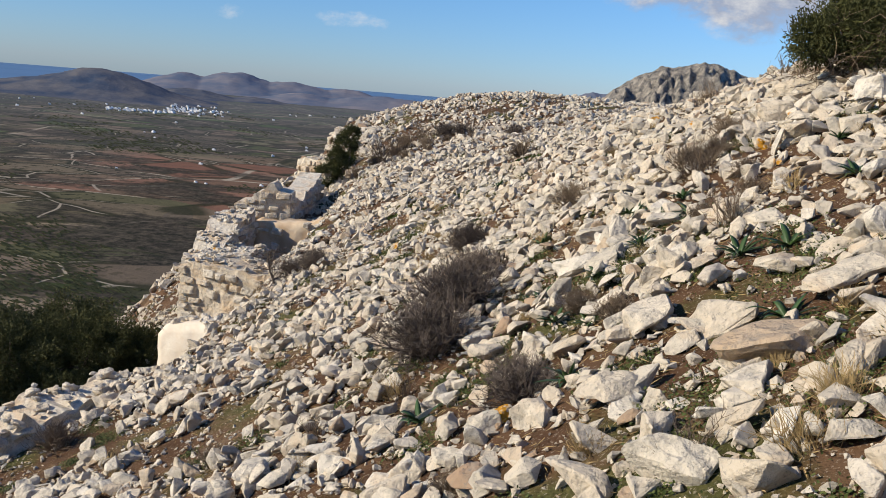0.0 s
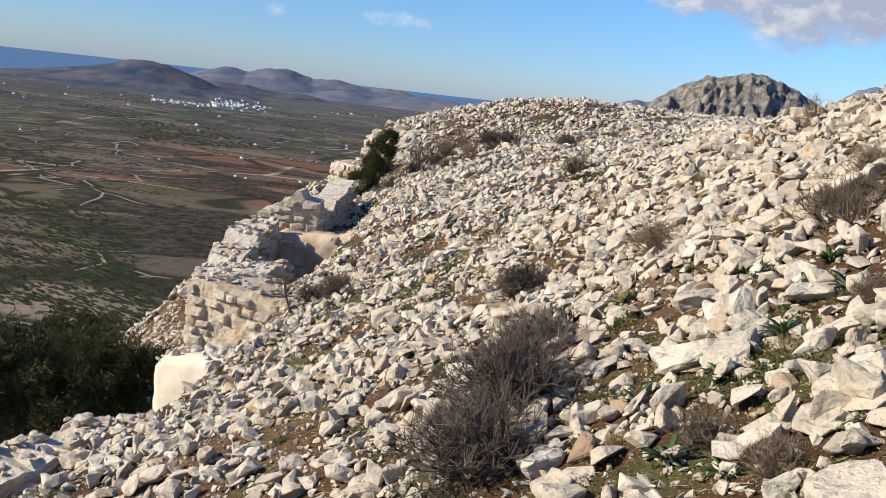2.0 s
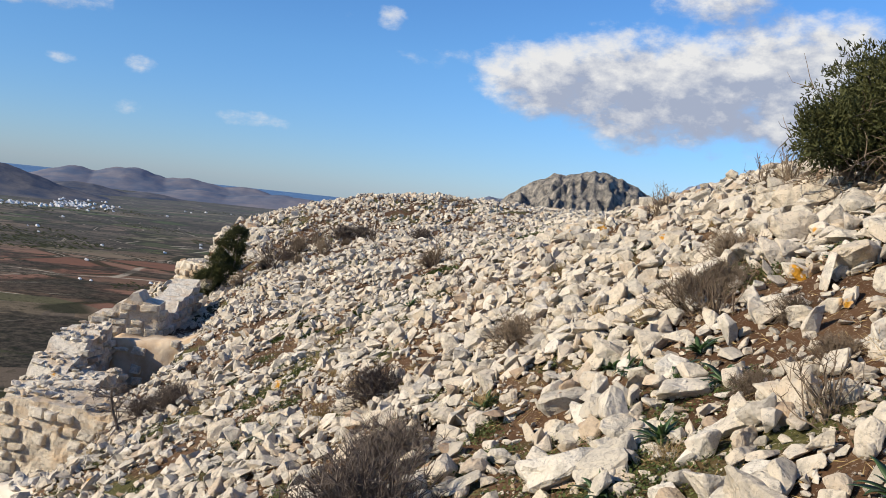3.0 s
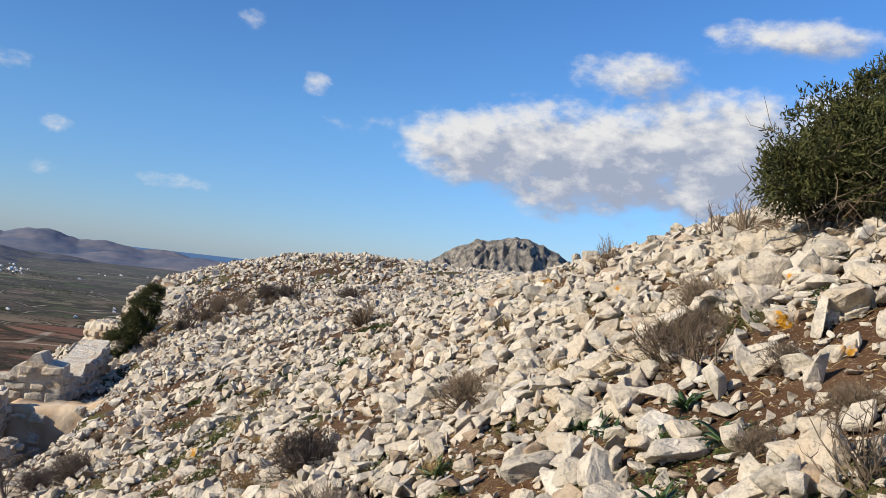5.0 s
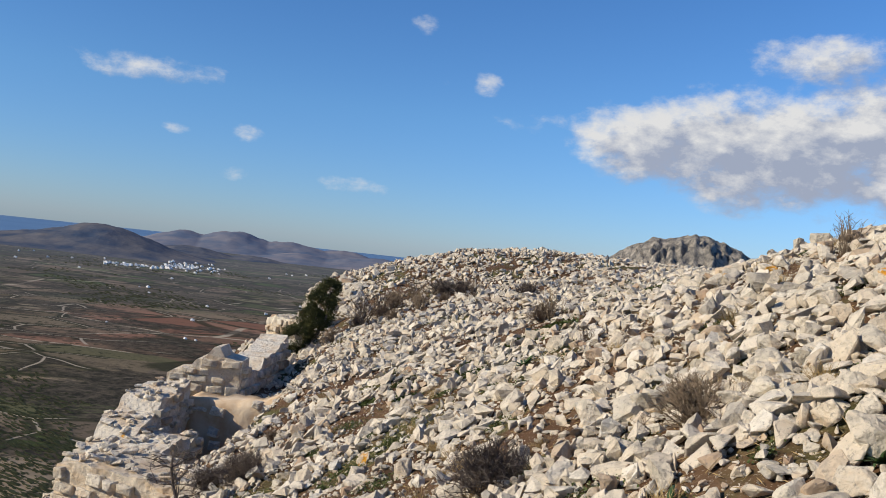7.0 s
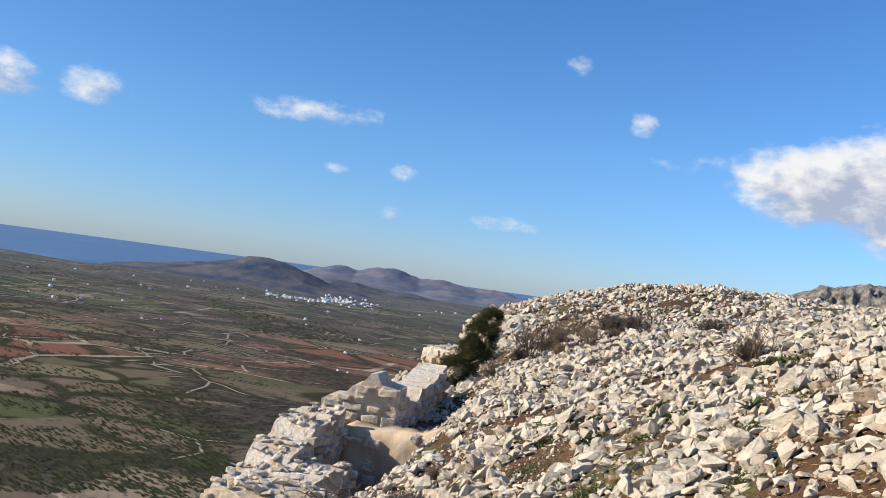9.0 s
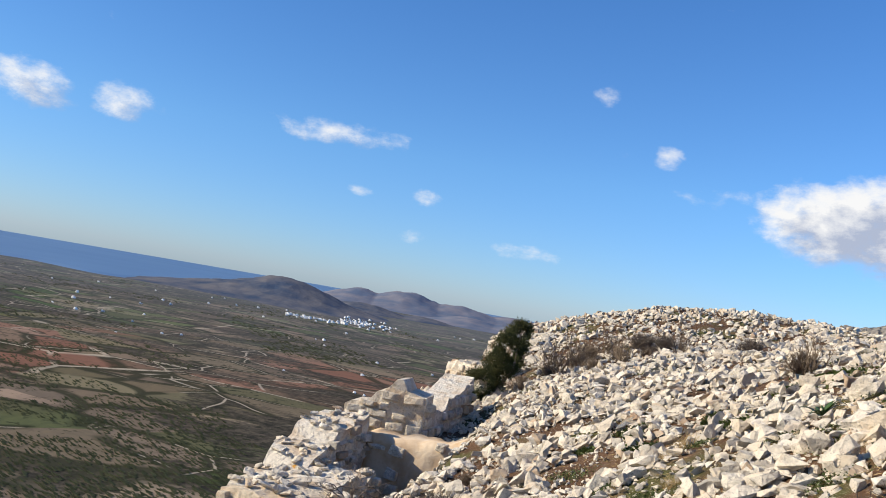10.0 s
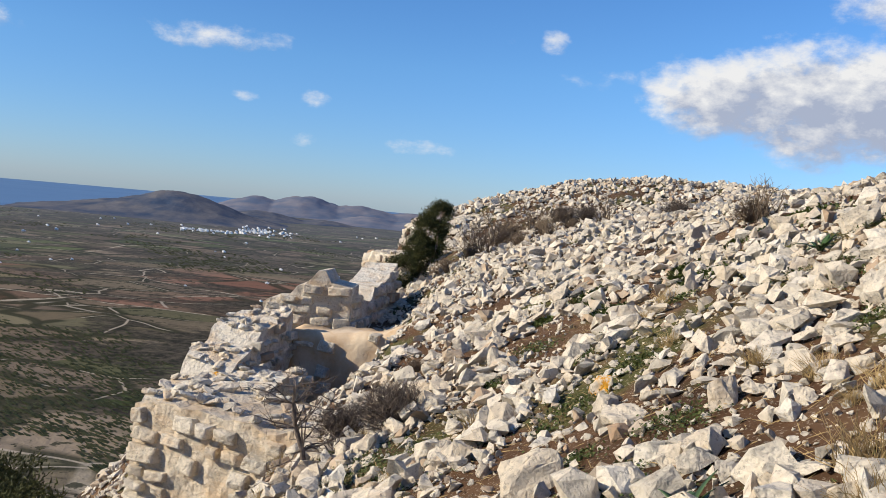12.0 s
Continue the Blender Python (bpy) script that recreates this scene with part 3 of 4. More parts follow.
# boulders: x, y, width, height factor, turn
BOULDERS = [(1.37, 3.62, 0.33, 1.05, 10), (0.65, 5.65, 0.26, 0.9, 40), (0.57, 4.95, 0.24, 0.8, 80), (0.84, 4.0, 0.2, 1.0, 20), (1.05, 3.8, 0.25, 0.8, 120),
            (1.68, 5.1, 0.28, 0.6, 60), (1.84, 5.25, 0.4, 0.65, 20), (2.31, 5.7, 0.22, 1.2, 0), (2.02, 3.55, 0.5, 0.45, 15), (1.88, 4.1, 0.42, 0.5, 170)]
BOULDERS_UPPER = [(2.4, 3.95, 0.45, 0.6, 33), (1.62, 4.45, 0.4, 0.7, 77), (1.89, 3.28, 0.3, 0.6, 5), (1.52, 3.2, 0.22, 0.9, 50), (1.55, 2.85, 0.34, 0.8, 140),
                  (2.04, 5.85, 0.28, 0.7, 99), (-0.51, 7.6, 0.34, 0.7, 30), (3.6, 7.45, 0.5, 0.8, 70), (1.32, 6.2, 0.52, 0.5, 25), (1.82, 5.15, 0.36, 0.8, 130),
                  (2.03, 5.85, 0.3, 1.1, 65), (1.92, 6.5, 0.38, 0.5, 12), (2.2, 5.85, 0.24, 1.2, 88), (2.95, 7.1, 0.4, 0.7, 48)]
BOULDERS_SLOPE = [(3.4, 9.0, 0.55, 0.8, 160), (1.45, 7.2, 0.34, 0.8, 22), (1.64, 8.8, 0.36, 0.8, 100), (-1.18, 10.05, 0.32, 0.9, 10), (-1.71, 11.0, 0.28, 0.7, 55),
                  (-0.85, 10.55, 0.28, 0.6, 120), (-0.55, 9.9, 0.26, 0.7, 35), (-0.1, 11.05, 0.3, 0.8, 75), (2.7, 8.6, 0.4, 0.7, 140), (3.05, 8.2, 0.42, 0.8, 20),
                  (3.5, 8.3, 0.45, 0.9, 90), (3.2, 10.0, 0.4, 0.7, 45), (3.9, 10.4, 0.5, 0.7, 10), (2.6, 9.6, 0.34, 0.7, 60)]


def place_rock(x, y, size, tall, turn, k, label, group):
    ob = new("rock", FINE[k % len(FINE)])
    ob.matrix_basis = Matrix.Translation((x, y, gz(x, y) + 0.16 * size * tall)) @ slope_turn(x, y, 0.6) @ pose(0, 0, 0, 0, 0, turn) @ Matrix.Diagonal((size, size * 0.8, size * tall * 1.15, 1))
    return tagged(ob, label, "rock", group)


for k, (x, y, w, tall, turn) in enumerate(BOULDERS + BOULDERS_UPPER + BOULDERS_SLOPE):
    place_rock(x, y, w * 1.12, tall, turn, k, "large pale limestone boulder half sunk in soil" if tall > 0.65 else "broad flat limestone slab lying on the ground", "limestone boulders on the slope")
r_rock = random.Random(5)
made = 0
while made < 250:
    x, y = r_rock.uniform(-3.2, 4.4), r_rock.uniform(2.2, 12.5)
    if cluster(x, y, 0.5, 3.0) < -0.25:
        continue
    size = 0.11 + 0.15 * r_rock.random() ** 2
    place_rock(x, y, size, r_rock.uniform(0.6, 1.2), r_rock.uniform(0, 360), r_rock.randrange(24), "angular white limestone rock lying on stony soil", "loose limestone rocks")
    made += 1

for x, y, w in ((2.38, 11.9, 0.3), (-0.95, 11.3, 0.2), (0.92, 4.1, 0.16), (3.4, 9.15, 0.3), (2.75, 7.4, 0.24), (2.2, 12.6, 0.24), (0.2, 6.9, 0.14)):
    ob = place_rock(x, y, w, 0.9, 40 * x, 3, "pale limestone rock crusted with orange lichen", "lichen-covered rocks")
    ob.data = ob.data.copy()
    ob.data.materials[0] = LICHEN_ROCK


# ---- ruined walls ----
BLOCKS = []
for k in range(14):
    r = random.Random(900 + k)
    bm = bmesh.new()
    for sx in (-0.5, 0.5):
        for sy in (-0.5, 0.5):
            for sz in (-0.5, 0.5):
                bm.verts.new((sx * r.uniform(0.7, 1.0), sy * r.uniform(0.7, 1.0), sz * r.uniform(0.66, 1.0)))
    for _ in range(5):
        bm.verts.new((r.uniform(-0.42, 0.42), -0.5 - 0.06 * r.random(), r.uniform(-0.4, 0.4)))
    bmesh.ops.convex_hull(bm, input=bm.verts)
    bmesh.ops.dissolve_limit(bm, angle_limit=radians(8), verts=bm.verts, edges=bm.edges)
    bmesh.ops.bevel(bm, geom=list(bm.edges), offset=0.045, segments=1, affect="EDGES")
    bmesh.ops.triangulate(bm, faces=bm.faces)
    BLOCKS.append(bm_mesh("stone", bm, WALL_STONE))


def ragged_core(name, length, thick, profile, z0, mat, seed, rough=0.085):
    """The rubble core of a wall: x along it, its outer face at y = 0, its worn top after profile(x)."""
    n, rows = max(6, int(length / 0.09)), 12
    bm = bmesh.new()
    grid = {}
    for i in range(n + 1):
        x = length * i / n
        top = profile(i / n)
        for side, y in enumerate((0.0, thick)):
            for j in range(rows + 1):
                z = z0 + (top - z0) * j / rows
                q = Vector((x, y, z)) * 3.0
                d = rough * (noise.noise(q + Vector((seed, 0, 0))) + 0.6 * noise.noise(q * 2.7 + Vector((0, seed, 0))))
                dz = rough * 1.3 * noise.noise(q * 1.6 + Vector((0, 0, seed))) if j == rows else 0
                grid[i, side, j] = bm.verts.new((x, y + d * (1 if side == 0 else -1), z + dz))
    for i in range(n):
        for j in range(rows):
            bm.faces.new((grid[i, 0, j], grid[i + 1, 0, j], grid[i + 1, 0, j + 1], grid[i, 0, j + 1]))
            bm.faces.new((grid[i + 1, 1, j], grid[i, 1, j], grid[i, 1, j + 1], grid[i + 1, 1, j + 1]))
        bm.faces.new((grid[i, 0, rows], grid[i + 1, 0, rows], grid[i + 1, 1, rows], grid[i, 1, rows]))
        bm.faces.new((grid[i, 1, 0], grid[i + 1, 1, 0], grid[i + 1, 0, 0], grid[i, 0, 0]))
    for i in (0, n):
        for j in range(rows):
            q = (grid[i, 1, j], grid[i, 0, j], grid[i, 0, j + 1], grid[i, 1, j + 1])
            bm.faces.new(q if i == 0 else q[::-1])
    return bm_mesh(name, bm, mat, mat in (OCHRE, PLASTER))


def ruin_wall(p0, p1, z0, profile, thick, label, course=0.16, core=WALL_CORE, faced=(0.0, 1.0), seed=1, both=False, cover=0.9, cap=True, rough=0.06, squared=0.45):
    """A broken wall from p0 to p1 (its face on the right hand of that line): a rubble core with faced stones and loose stones on top."""
    d = Vector((p1[0] - p0[0], p1[1] - p0[1]))
    length, turn = d.length, math.degrees(math.atan2(d.y, d.x))
    wall = thing("ruined_wall", pose(p0[0], p0[1], 0, 0, 0, turn), label, "wall", "ruined walls of the fort")
    part("rubble_core", ragged_core("rubble_core", length, thick, profile, z0, core, seed, rough), wall)
    r = random.Random(seed)
    for face in ((0, 1) if both else (0,)):
        z = z0
        while True:
            h = course * r.uniform(0.7, 1.3)
            x = r.uniform(-0.05, 0.02)
            done = True
            while x < length - 0.04:
                w = course * r.uniform(0.9, 2.6)
                mid = (x + w / 2) / length
                if 0 <= mid <= 1 and z + h * 0.9 < profile(min(1, max(0, mid))) + 0.04:
                    done = False
                    if faced[0] <= mid <= faced[1] and r.random() < cover:
                        y = 0.005 if face == 0 else thick - 0.005
                        m = Matrix.Translation((x + w / 2, y, z + h / 2)) @ pose(0, 0, 0, r.uniform(-9, 9), r.uniform(-7, 7), (180 if face else 0) + r.uniform(-9, 9)) @ Matrix.Diagonal((w * r.uniform(0.75, 1.0), r.uniform(0.1, 0.2), h * r.uniform(0.7, 0.98), 1))
                        part("stone", BLOCKS[r.randrange(14)] if r.random() < squared else FINE[r.randrange(24)], wall, m=m)
                x += w
            z += h
            if done or z > z0 + 6:
                break
    if cap:
        for _ in range(int(length * 26)):
            u = r.random()
            s = r.uniform(0.07, 0.27)
            m = Matrix.Translation((u * length, r.uniform(0.02, thick), profile(u) + 0.03)) @ pose(0, 0, 0, r.uniform(-20, 20), r.uniform(-20, 20), r.uniform(0, 360)) @ Matrix.Diagonal((s, s * 0.8, s * 0.7, 1))
            part("stone", FINE[r.randrange(24)], wall, m=m)
    return wall


def along(*stops):
    xs, zs = [s[0] for s in stops], [s[1] for s in stops]
    return lambda u: float(np.interp(u, xs, zs))


# lower terrace wall, its squared stones in rough courses under a projecting ledge
ruin_wall((-4.95, 13.35), (-3.0, 12.85), -3.0, along((0, -1.38), (0.25, -1.33), (0.5, -1.38), (0.8, -1.36), (1, -1.3)), 0.9, "weathered limestone terrace wall with broken plaster", 0.16, seed=21, cover=0.78, rough=0.045, squared=0.75)
# its side along the drop
ruin_wall((-5.0, 15.6), (-4.95, 13.45), -3.4, along((0, -1.45), (0.5, -1.55), (1, -1.36)), 0.7, "crumbling limestone wall along the steep drop", 0.15, seed=22, cover=0.6, rough=0.09, squared=0.4)
# the cistern niche: sloping side wall with a jamb, back wall, upper block and its return
ruin_wall((-4.93, 14.75), (-4.93, 16.93), -2.7, along((0, -1.62), (0.2, -1.58), (0.26, -1.4), (0.5, -1.26), (0.52, -1.14), (0.75, -1.06), (1, -0.98)), 0.62, "sloping rubble side wall of a ruined cistern", 0.14, seed=23, cover=0.7, rough=0.06, squared=0.5)
ruin_wall((-4.95, 16.95), (-3.45, 16.95), -2.7, along((0, -1.2), (0.5, -1.2), (0.8, -1.14), (1, -1.0)), 0.5, "ochre-plastered back wall of a ruined cistern", 0.16, core=OCHRE, seed=24, cover=0.3, rough=0.05, squared=0.6, cap=False)
ruin_wall((-4.3, 15.55), (-4.3, 15.9), -2.7, along((0, -1.62), (1, -1.5)), 0.25, "short broken pier in front of the cistern", 0.14, seed=31, cover=0.8, rough=0.02, squared=0.9)
ruin_wall((-5.62, 17.55), (-4.42, 17.7), -2.4, along((0, -0.98), (0.04, -0.92), (0.3, -0.86), (0.34, -0.72), (0.5, -0.66), (0.62, -0.47), (0.68, -0.44), (0.76, -0.62), (1, -0.68)), 0.6, "pale broken masonry block standing above the cistern", 0.16, seed=25, cover=0.88, rough=0.02, squared=1.0, cap=False)
ruin_wall((-4.4, 17.72), (-4.55, 20.6), -2.0, along((0, -0.68), (0.1, -0.74), (0.16, -0.92), (0.4, -0.96), (0.45, -0.78), (0.7, -0.74), (1, -0.5)), 0.55, "shaded return wall of the broken masonry block", 0.16, seed=26, cover=0.9, rough=0.035, squared=0.9, cap=False)
ruin_wall((-6.7, 25.7), (-4.9, 24.6), -2.2, along((0, -0.7), (0.2, -0.62), (0.6, -0.6), (1, -0.46)), 0.8, "low slab-topped wall at the edge of the drop", 0.17, seed=27, cover=0.9, rough=0.07, squared=0.8)
ruin_wall((-5.5, 22.6), (-4.9, 22.3), -2.2, along((0, -0.95), (0.45, -0.9), (0.5, -0.72), (1, -0.66)), 0.7, "stepped stub of broken masonry beside the juniper", 0.2, seed=32, cover=0.9, rough=0.06, squared=0.8)
# plastered wall of a buried room
ruin_wall((-4.32, 11.25), (-3.0, 10.65), -3.4, along((0, -1.95), (0.12, -1.8), (0.5, -1.68), (1, -1.55)), 0.5, "cream lime-plastered wall of a half-buried room", 0.15, core=PLASTER, seed=28, cover=0.0, rough=0.039)
# low rubble wall on the terrace edge
ruin_wall((-4.2, 6.2), (-3.4, 9.9), -3.2, along((0, -2.1), (0.12, -1.98), (0.2, -2.04), (0.34, -1.8), (0.46, -1.9), (0.55, -1.78), (0.64, -1.96), (0.8, -1.9), (0.9, -2.06), (1, -2.25)), 0.7, "low rubble wall on the terrace edge", 0.18, seed=29, cover=0.9, rough=0.12, squared=0.1)


# ---- plants ----
def tube(bm, pts, r0, r1, sides=4):
    """A tapered bent stem."""
    rings = []
    for k, p in enumerate(pts):
        d = (pts[min(k + 1, len(pts) - 1)] - pts[max(k - 1, 0)]).normalized()
        a = d.orthogonal().normalized()
        b = d.cross(a)
        r = r0 + (r1 - r0) * k / (len(pts) - 1)
        rings.append([bm.verts.new(p + (a * math.cos(6.2832 * s / sides) + b * math.sin(6.2832 * s / sides)) * r) for s in range(sides)])
    for q, w in zip(rings, rings[1:]):
        for s in range(sides):
            bm.faces.new((q[s], q[(s + 1) % sides], w[(s + 1) % sides], w[s]))


def twig_verts(r, start, way, length, bend, segs=3):
    pts, p, d = [start.copy()], start.copy(), way.normalized()
    for _ in range(segs):
        d = (d + Vector((r.gauss(0, bend), r.gauss(0, bend), r.gauss(0, bend)))).normalized()
        p = p + d * (length / segs)
        pts.append(p.copy())
    return pts


def shrub_meshes(seed, height, spread, stems, fine, mat, thick=0.006):
    """A dry cushion shrub, half a metre or so: woody stems and a dense mass of fine twigs."""
    r = random.Random(seed)
    bm_s, bm_t = bmesh.new(), bmesh.new()
    for _ in range(stems):
        a, tilt = r.uniform(0, 6.283), abs(r.gauss(0, 0.75))
        way = Vector((math.cos(a) * math.sin(tilt) * spread, math.sin(a) * math.sin(tilt) * spread, math.cos(tilt) * height + 0.1))
        size = way.length * r.uniform(0.75, 1.05)
        pts = twig_verts(r, Vector((r.gauss(0, 0.04), r.gauss(0, 0.04), -0.03)), way, size, 0.16, 4)
        tube(bm_s, pts, thick, thick * 0.35, 3)
        for _ in range(fine):
            k = r.randrange(1, len(pts))
            w = (way.normalized() + Vector((r.gauss(0, 0.8), r.gauss(0, 0.8), r.gauss(0.15, 0.5)))).normalized()
            tube(bm_t, twig_verts(r, pts[k], w, size * r.uniform(0.12, 0.36), 0.3, 2), thick * 0.42, thick * 0.15, 3)
    return bm_mesh("stem", bm_s, mat), bm_mesh("twig_mass", bm_t, mat)


def shrub(seed, height, spread, stems, fine, mat, label, category="shrub", group="dry shrubs among the rocks", thick=0.006, name="dry_shrub"):
    ob = thing(name, pose(0, 0, -200), label, category, group)
    s, t = shrub_meshes(seed, height, spread, stems, fine, mat, thick)
    part("stem", s, ob)
    tagged(part("twig_mass", t, ob), kind="stuff")
    return ob


def drop_thing(ob):
    for c in list(ob.children_recursive):
        bpy.data.objects.remove(c)
    bpy.data.objects.remove(ob)


def set_out(proto, rows, sink=0.0, lean=0.5, seed=1):
    """Copies of a plant: x, y, width over its own width."""
    r = random.Random(seed)
    for x, y, s in rows:
        m = Matrix.Translation((x, y, gz(x, y) - sink)) @ slope_turn(x, y, lean) @ pose(0, 0, 0, 0, 0, r.uniform(0, 360)) @ Matrix.Scale(s, 4)
        ob = copy_thing(proto, m)
        ob.scale = (s, s, s)


GREY_SHRUB = shrub(1, 0.26, 0.36, 160, 24, TWIG_GREY, "dense grey-brown thorny cushion shrub rooted between rocks")
BROWN_SHRUB = shrub(2, 0.19, 0.30, 110, 18, TWIG, "dry tan twiggy shrub growing among white stones")
SPARSE_SHRUB = shrub(3, 0.28, 0.2, 22, 7, TWIG, "sparse leafless dead shrub on the stony slope")
set_out(GREY_SHRUB, [(0.30, 5.85, 1.15), (0.42, 6.5, 1.25), (0.5, 7.35, 1.0), (0.98, 4.35, 0.7), (0.27, 9.1, 0.85), (0.57, 7.6, 0.5), (-2.3, 12.3, 0.85), (-2.75, 12.5, 0.7), (-2.1, 25.4, 1.1), (0.1, 22.6, 0.9), (-1.6, 25.2, 0.9)], 0.03, seed=2)
set_out(BROWN_SHRUB, [(2.26, 7.6, 0.85), (2.14, 6.2, 0.45), (-1.11, 5.4, 0.5), (-3.5, 7.35, 0.9), (0.74, 3.4, 0.4), (1.28, 9.05, 0.5), (1.32, 8.7, 0.85), (2.54, 6.85, 0.5), (2.45, 6.1, 0.5), (2.47, 7.7, 0.65), (2.67, 8.26, 0.8), (2.35, 7.94, 0.5), (0.47, 16.3, 0.9), (-2.54, 13.8, 0.45), (1.5, 4.9, 0.5), (1.3, 5.3, 0.55), (-3.1, 24.5, 1.0), (-3.0, 22.6, 1.1), (-3.7, 23.2, 1.0), (-2.6, 21.4, 0.8), (-3.4, 25.8, 1.0), (-2.4, 23.6, 0.9), (-3.9, 21.8, 1.0), (-1.9, 24.3, 0.7)], 0.02, seed=3)
set_out(SPARSE_SHRUB, [(2.3, 7.3, 0.9), (2.98, 11.8, 0.8), (3.1, 12.2, 0.9), (3.68, 10.6, 1.0), (3.75, 10.2, 1.0), (0.55, 16.2, 1.3), (0.25, 5.2, 0.6), (-0.3, 5.0, 0.5), (2.2, 5.6, 0.8), (1.6, 2.9, 0.6), (0.9, 12.5, 0.6), (-2.8, 25.2, 1.8), (-3.4, 24.1, 1.9), (-2.2, 22.4, 1.6), (-3.3, 22.1, 1.8), (-1.2, 23.8, 1.6), (-4.0, 24.8, 1.7)], 0.02, 0.2, seed=4)
for proto in (GREY_SHRUB, BROWN_SHRUB, SPARSE_SHRUB):
    drop_thing(proto)


def strap_leaf(seed, length, width, arch):
    r = random.Random(seed)
    bm = bmesh.new()
    rows, n = [], 7
    for k in range(n + 1):
        u = k / n
        x = length * u * math.cos(arch * u * 0.6)
        z = length * (math.sin(0.95) * u - arch * 0.55 * u * u)
        w = width * (0.55 + 0.6 * math.sin(math.pi * min(1, u * 0.95 + 0.12))) * (1 - u**3)
        rows.append([bm.verts.new((x, -w, z + 0.25 * w)), bm.verts.new((x, 0, z)), bm.verts.new((x, w, z + 0.25 * w)), bm.verts.new((x, 0, z - 0.003))])
    for a, b in zip(rows, rows[1:]):
        bm.faces.new((a[0], b[0], b[1], a[1]))
        bm.faces.new((a[1], b[1], b[2], a[2]))
        bm.faces.new((a[2], b[2], b[3], a[3]))
        bm.faces.new((a[3], b[3], b[0], a[0]))
    return bm_mesh("leaf", bm, LEAF, True)


LEAVES = [strap_leaf(k, 0.17 + 0.02 * (k % 3), 0.016 + 0.003 * (k % 2), 0.5 + 0.25 * k) for k in range(5)]


def squill(seed, count):
    """A rosette of glossy strap leaves."""
    r = random.Random(seed)
    ob = thing("squill_plant", pose(0, 0, -200), "dark green rosette of strap leaves between stones", "plant", "squill rosettes on the slope")
    for k in range(count):
        s = r.uniform(0.7, 1.15)
        part("leaf", LEAVES[r.randrange(5)], ob, m=pose(0, 0, 0, r.uniform(-8, 8), r.uniform(-22, 12), 360 * k / count * 2.618 + r.uniform(-10, 10)) @ Matrix.Scale(s, 4))
    return ob


ROSETTES = [squill(k, 13 + 3 * k) for k in range(3)]
SQUILLS = [(0.42, 4.6, 1.0), (1.23, 4.2, 0.95), (1.16, 5.25, 0.85), (1.06, 6.0, 0.85), (1.74, 6.1, 0.8), (2.13, 4.9, 0.85), (2.36, 4.8, 1.0), (2.98, 7.3, 0.8), (2.96, 5.7, 0.8), (2.15, 3.9, 0.95),
           (-0.51, 4.6, 0.7), (1.43, 5.8, 0.7), (1.04, 7.7, 0.85), (1.72, 6.12, 0.85), (1.74, 7.4, 0.75), (1.97, 6.8, 0.8), (1.8, 7.25, 0.75), (2.1, 6.93, 0.75), (2.1, 6.44, 0.95), (-0.65, 9.4, 1.05),
           (0.32, 12.4, 0.9), (1.82, 7.05, 0.8), (3.1, 6.6, 0.75), (1.35, 5.0, 0.6)]
for k in range(3):
    set_out(ROSETTES[k], SQUILLS[k::3], 0.005, 0.5, 40 + k)
    drop_thing(ROSETTES[k])


def grass_tuft(seed, blades, height, mat, name, label, group):
    r = random.Random(seed)
    bm = bmesh.new()
    for _ in range(blades):
        a = r.uniform(0, 6.283)
        p = Vector((r.gauss(0, 0.035), r.gauss(0, 0.035), -0.01))
        pts = twig_verts(r, p, Vector((math.cos(a) * 0.7 * r.random(), math.sin(a) * 0.7 * r.random(), 0.8)), height * r.uniform(0.5, 1.1), 0.28, 3)
        tube(bm, pts, 0.0022, 0.0006, 3)
    ob = new(name, bm_mesh(name, bm, mat))
    ob.matrix_basis = pose(0, 0, -200)
    return tagged(ob, label, "grass", group)


STRAW_TUFT = grass_tuft(4, 110, 0.16, STRAW, "dry_grass_tuft", "tuft of dry straw-coloured grass between rocks", "dry grass tufts")
r_tuft = random.Random(77)
rows = [(0.15, 5.3, 1.0), (2.1, 2.95, 1.0), (1.9, 2.7, 1.1), (-0.19, 9.25, 1.2), (-2.6, 9.6, 0.9), (2.4, 3.2, 1.0), (1.7, 5.9, 0.8)]
rows += [(r_tuft.uniform(-3.4, 3.6), r_tuft.uniform(2.5, 13), r_tuft.uniform(0.5, 1.0)) for _ in range(70)]
set_out(STRAW_TUFT, rows, 0.0, 0.4, 9)
drop_thing(STRAW_TUFT)


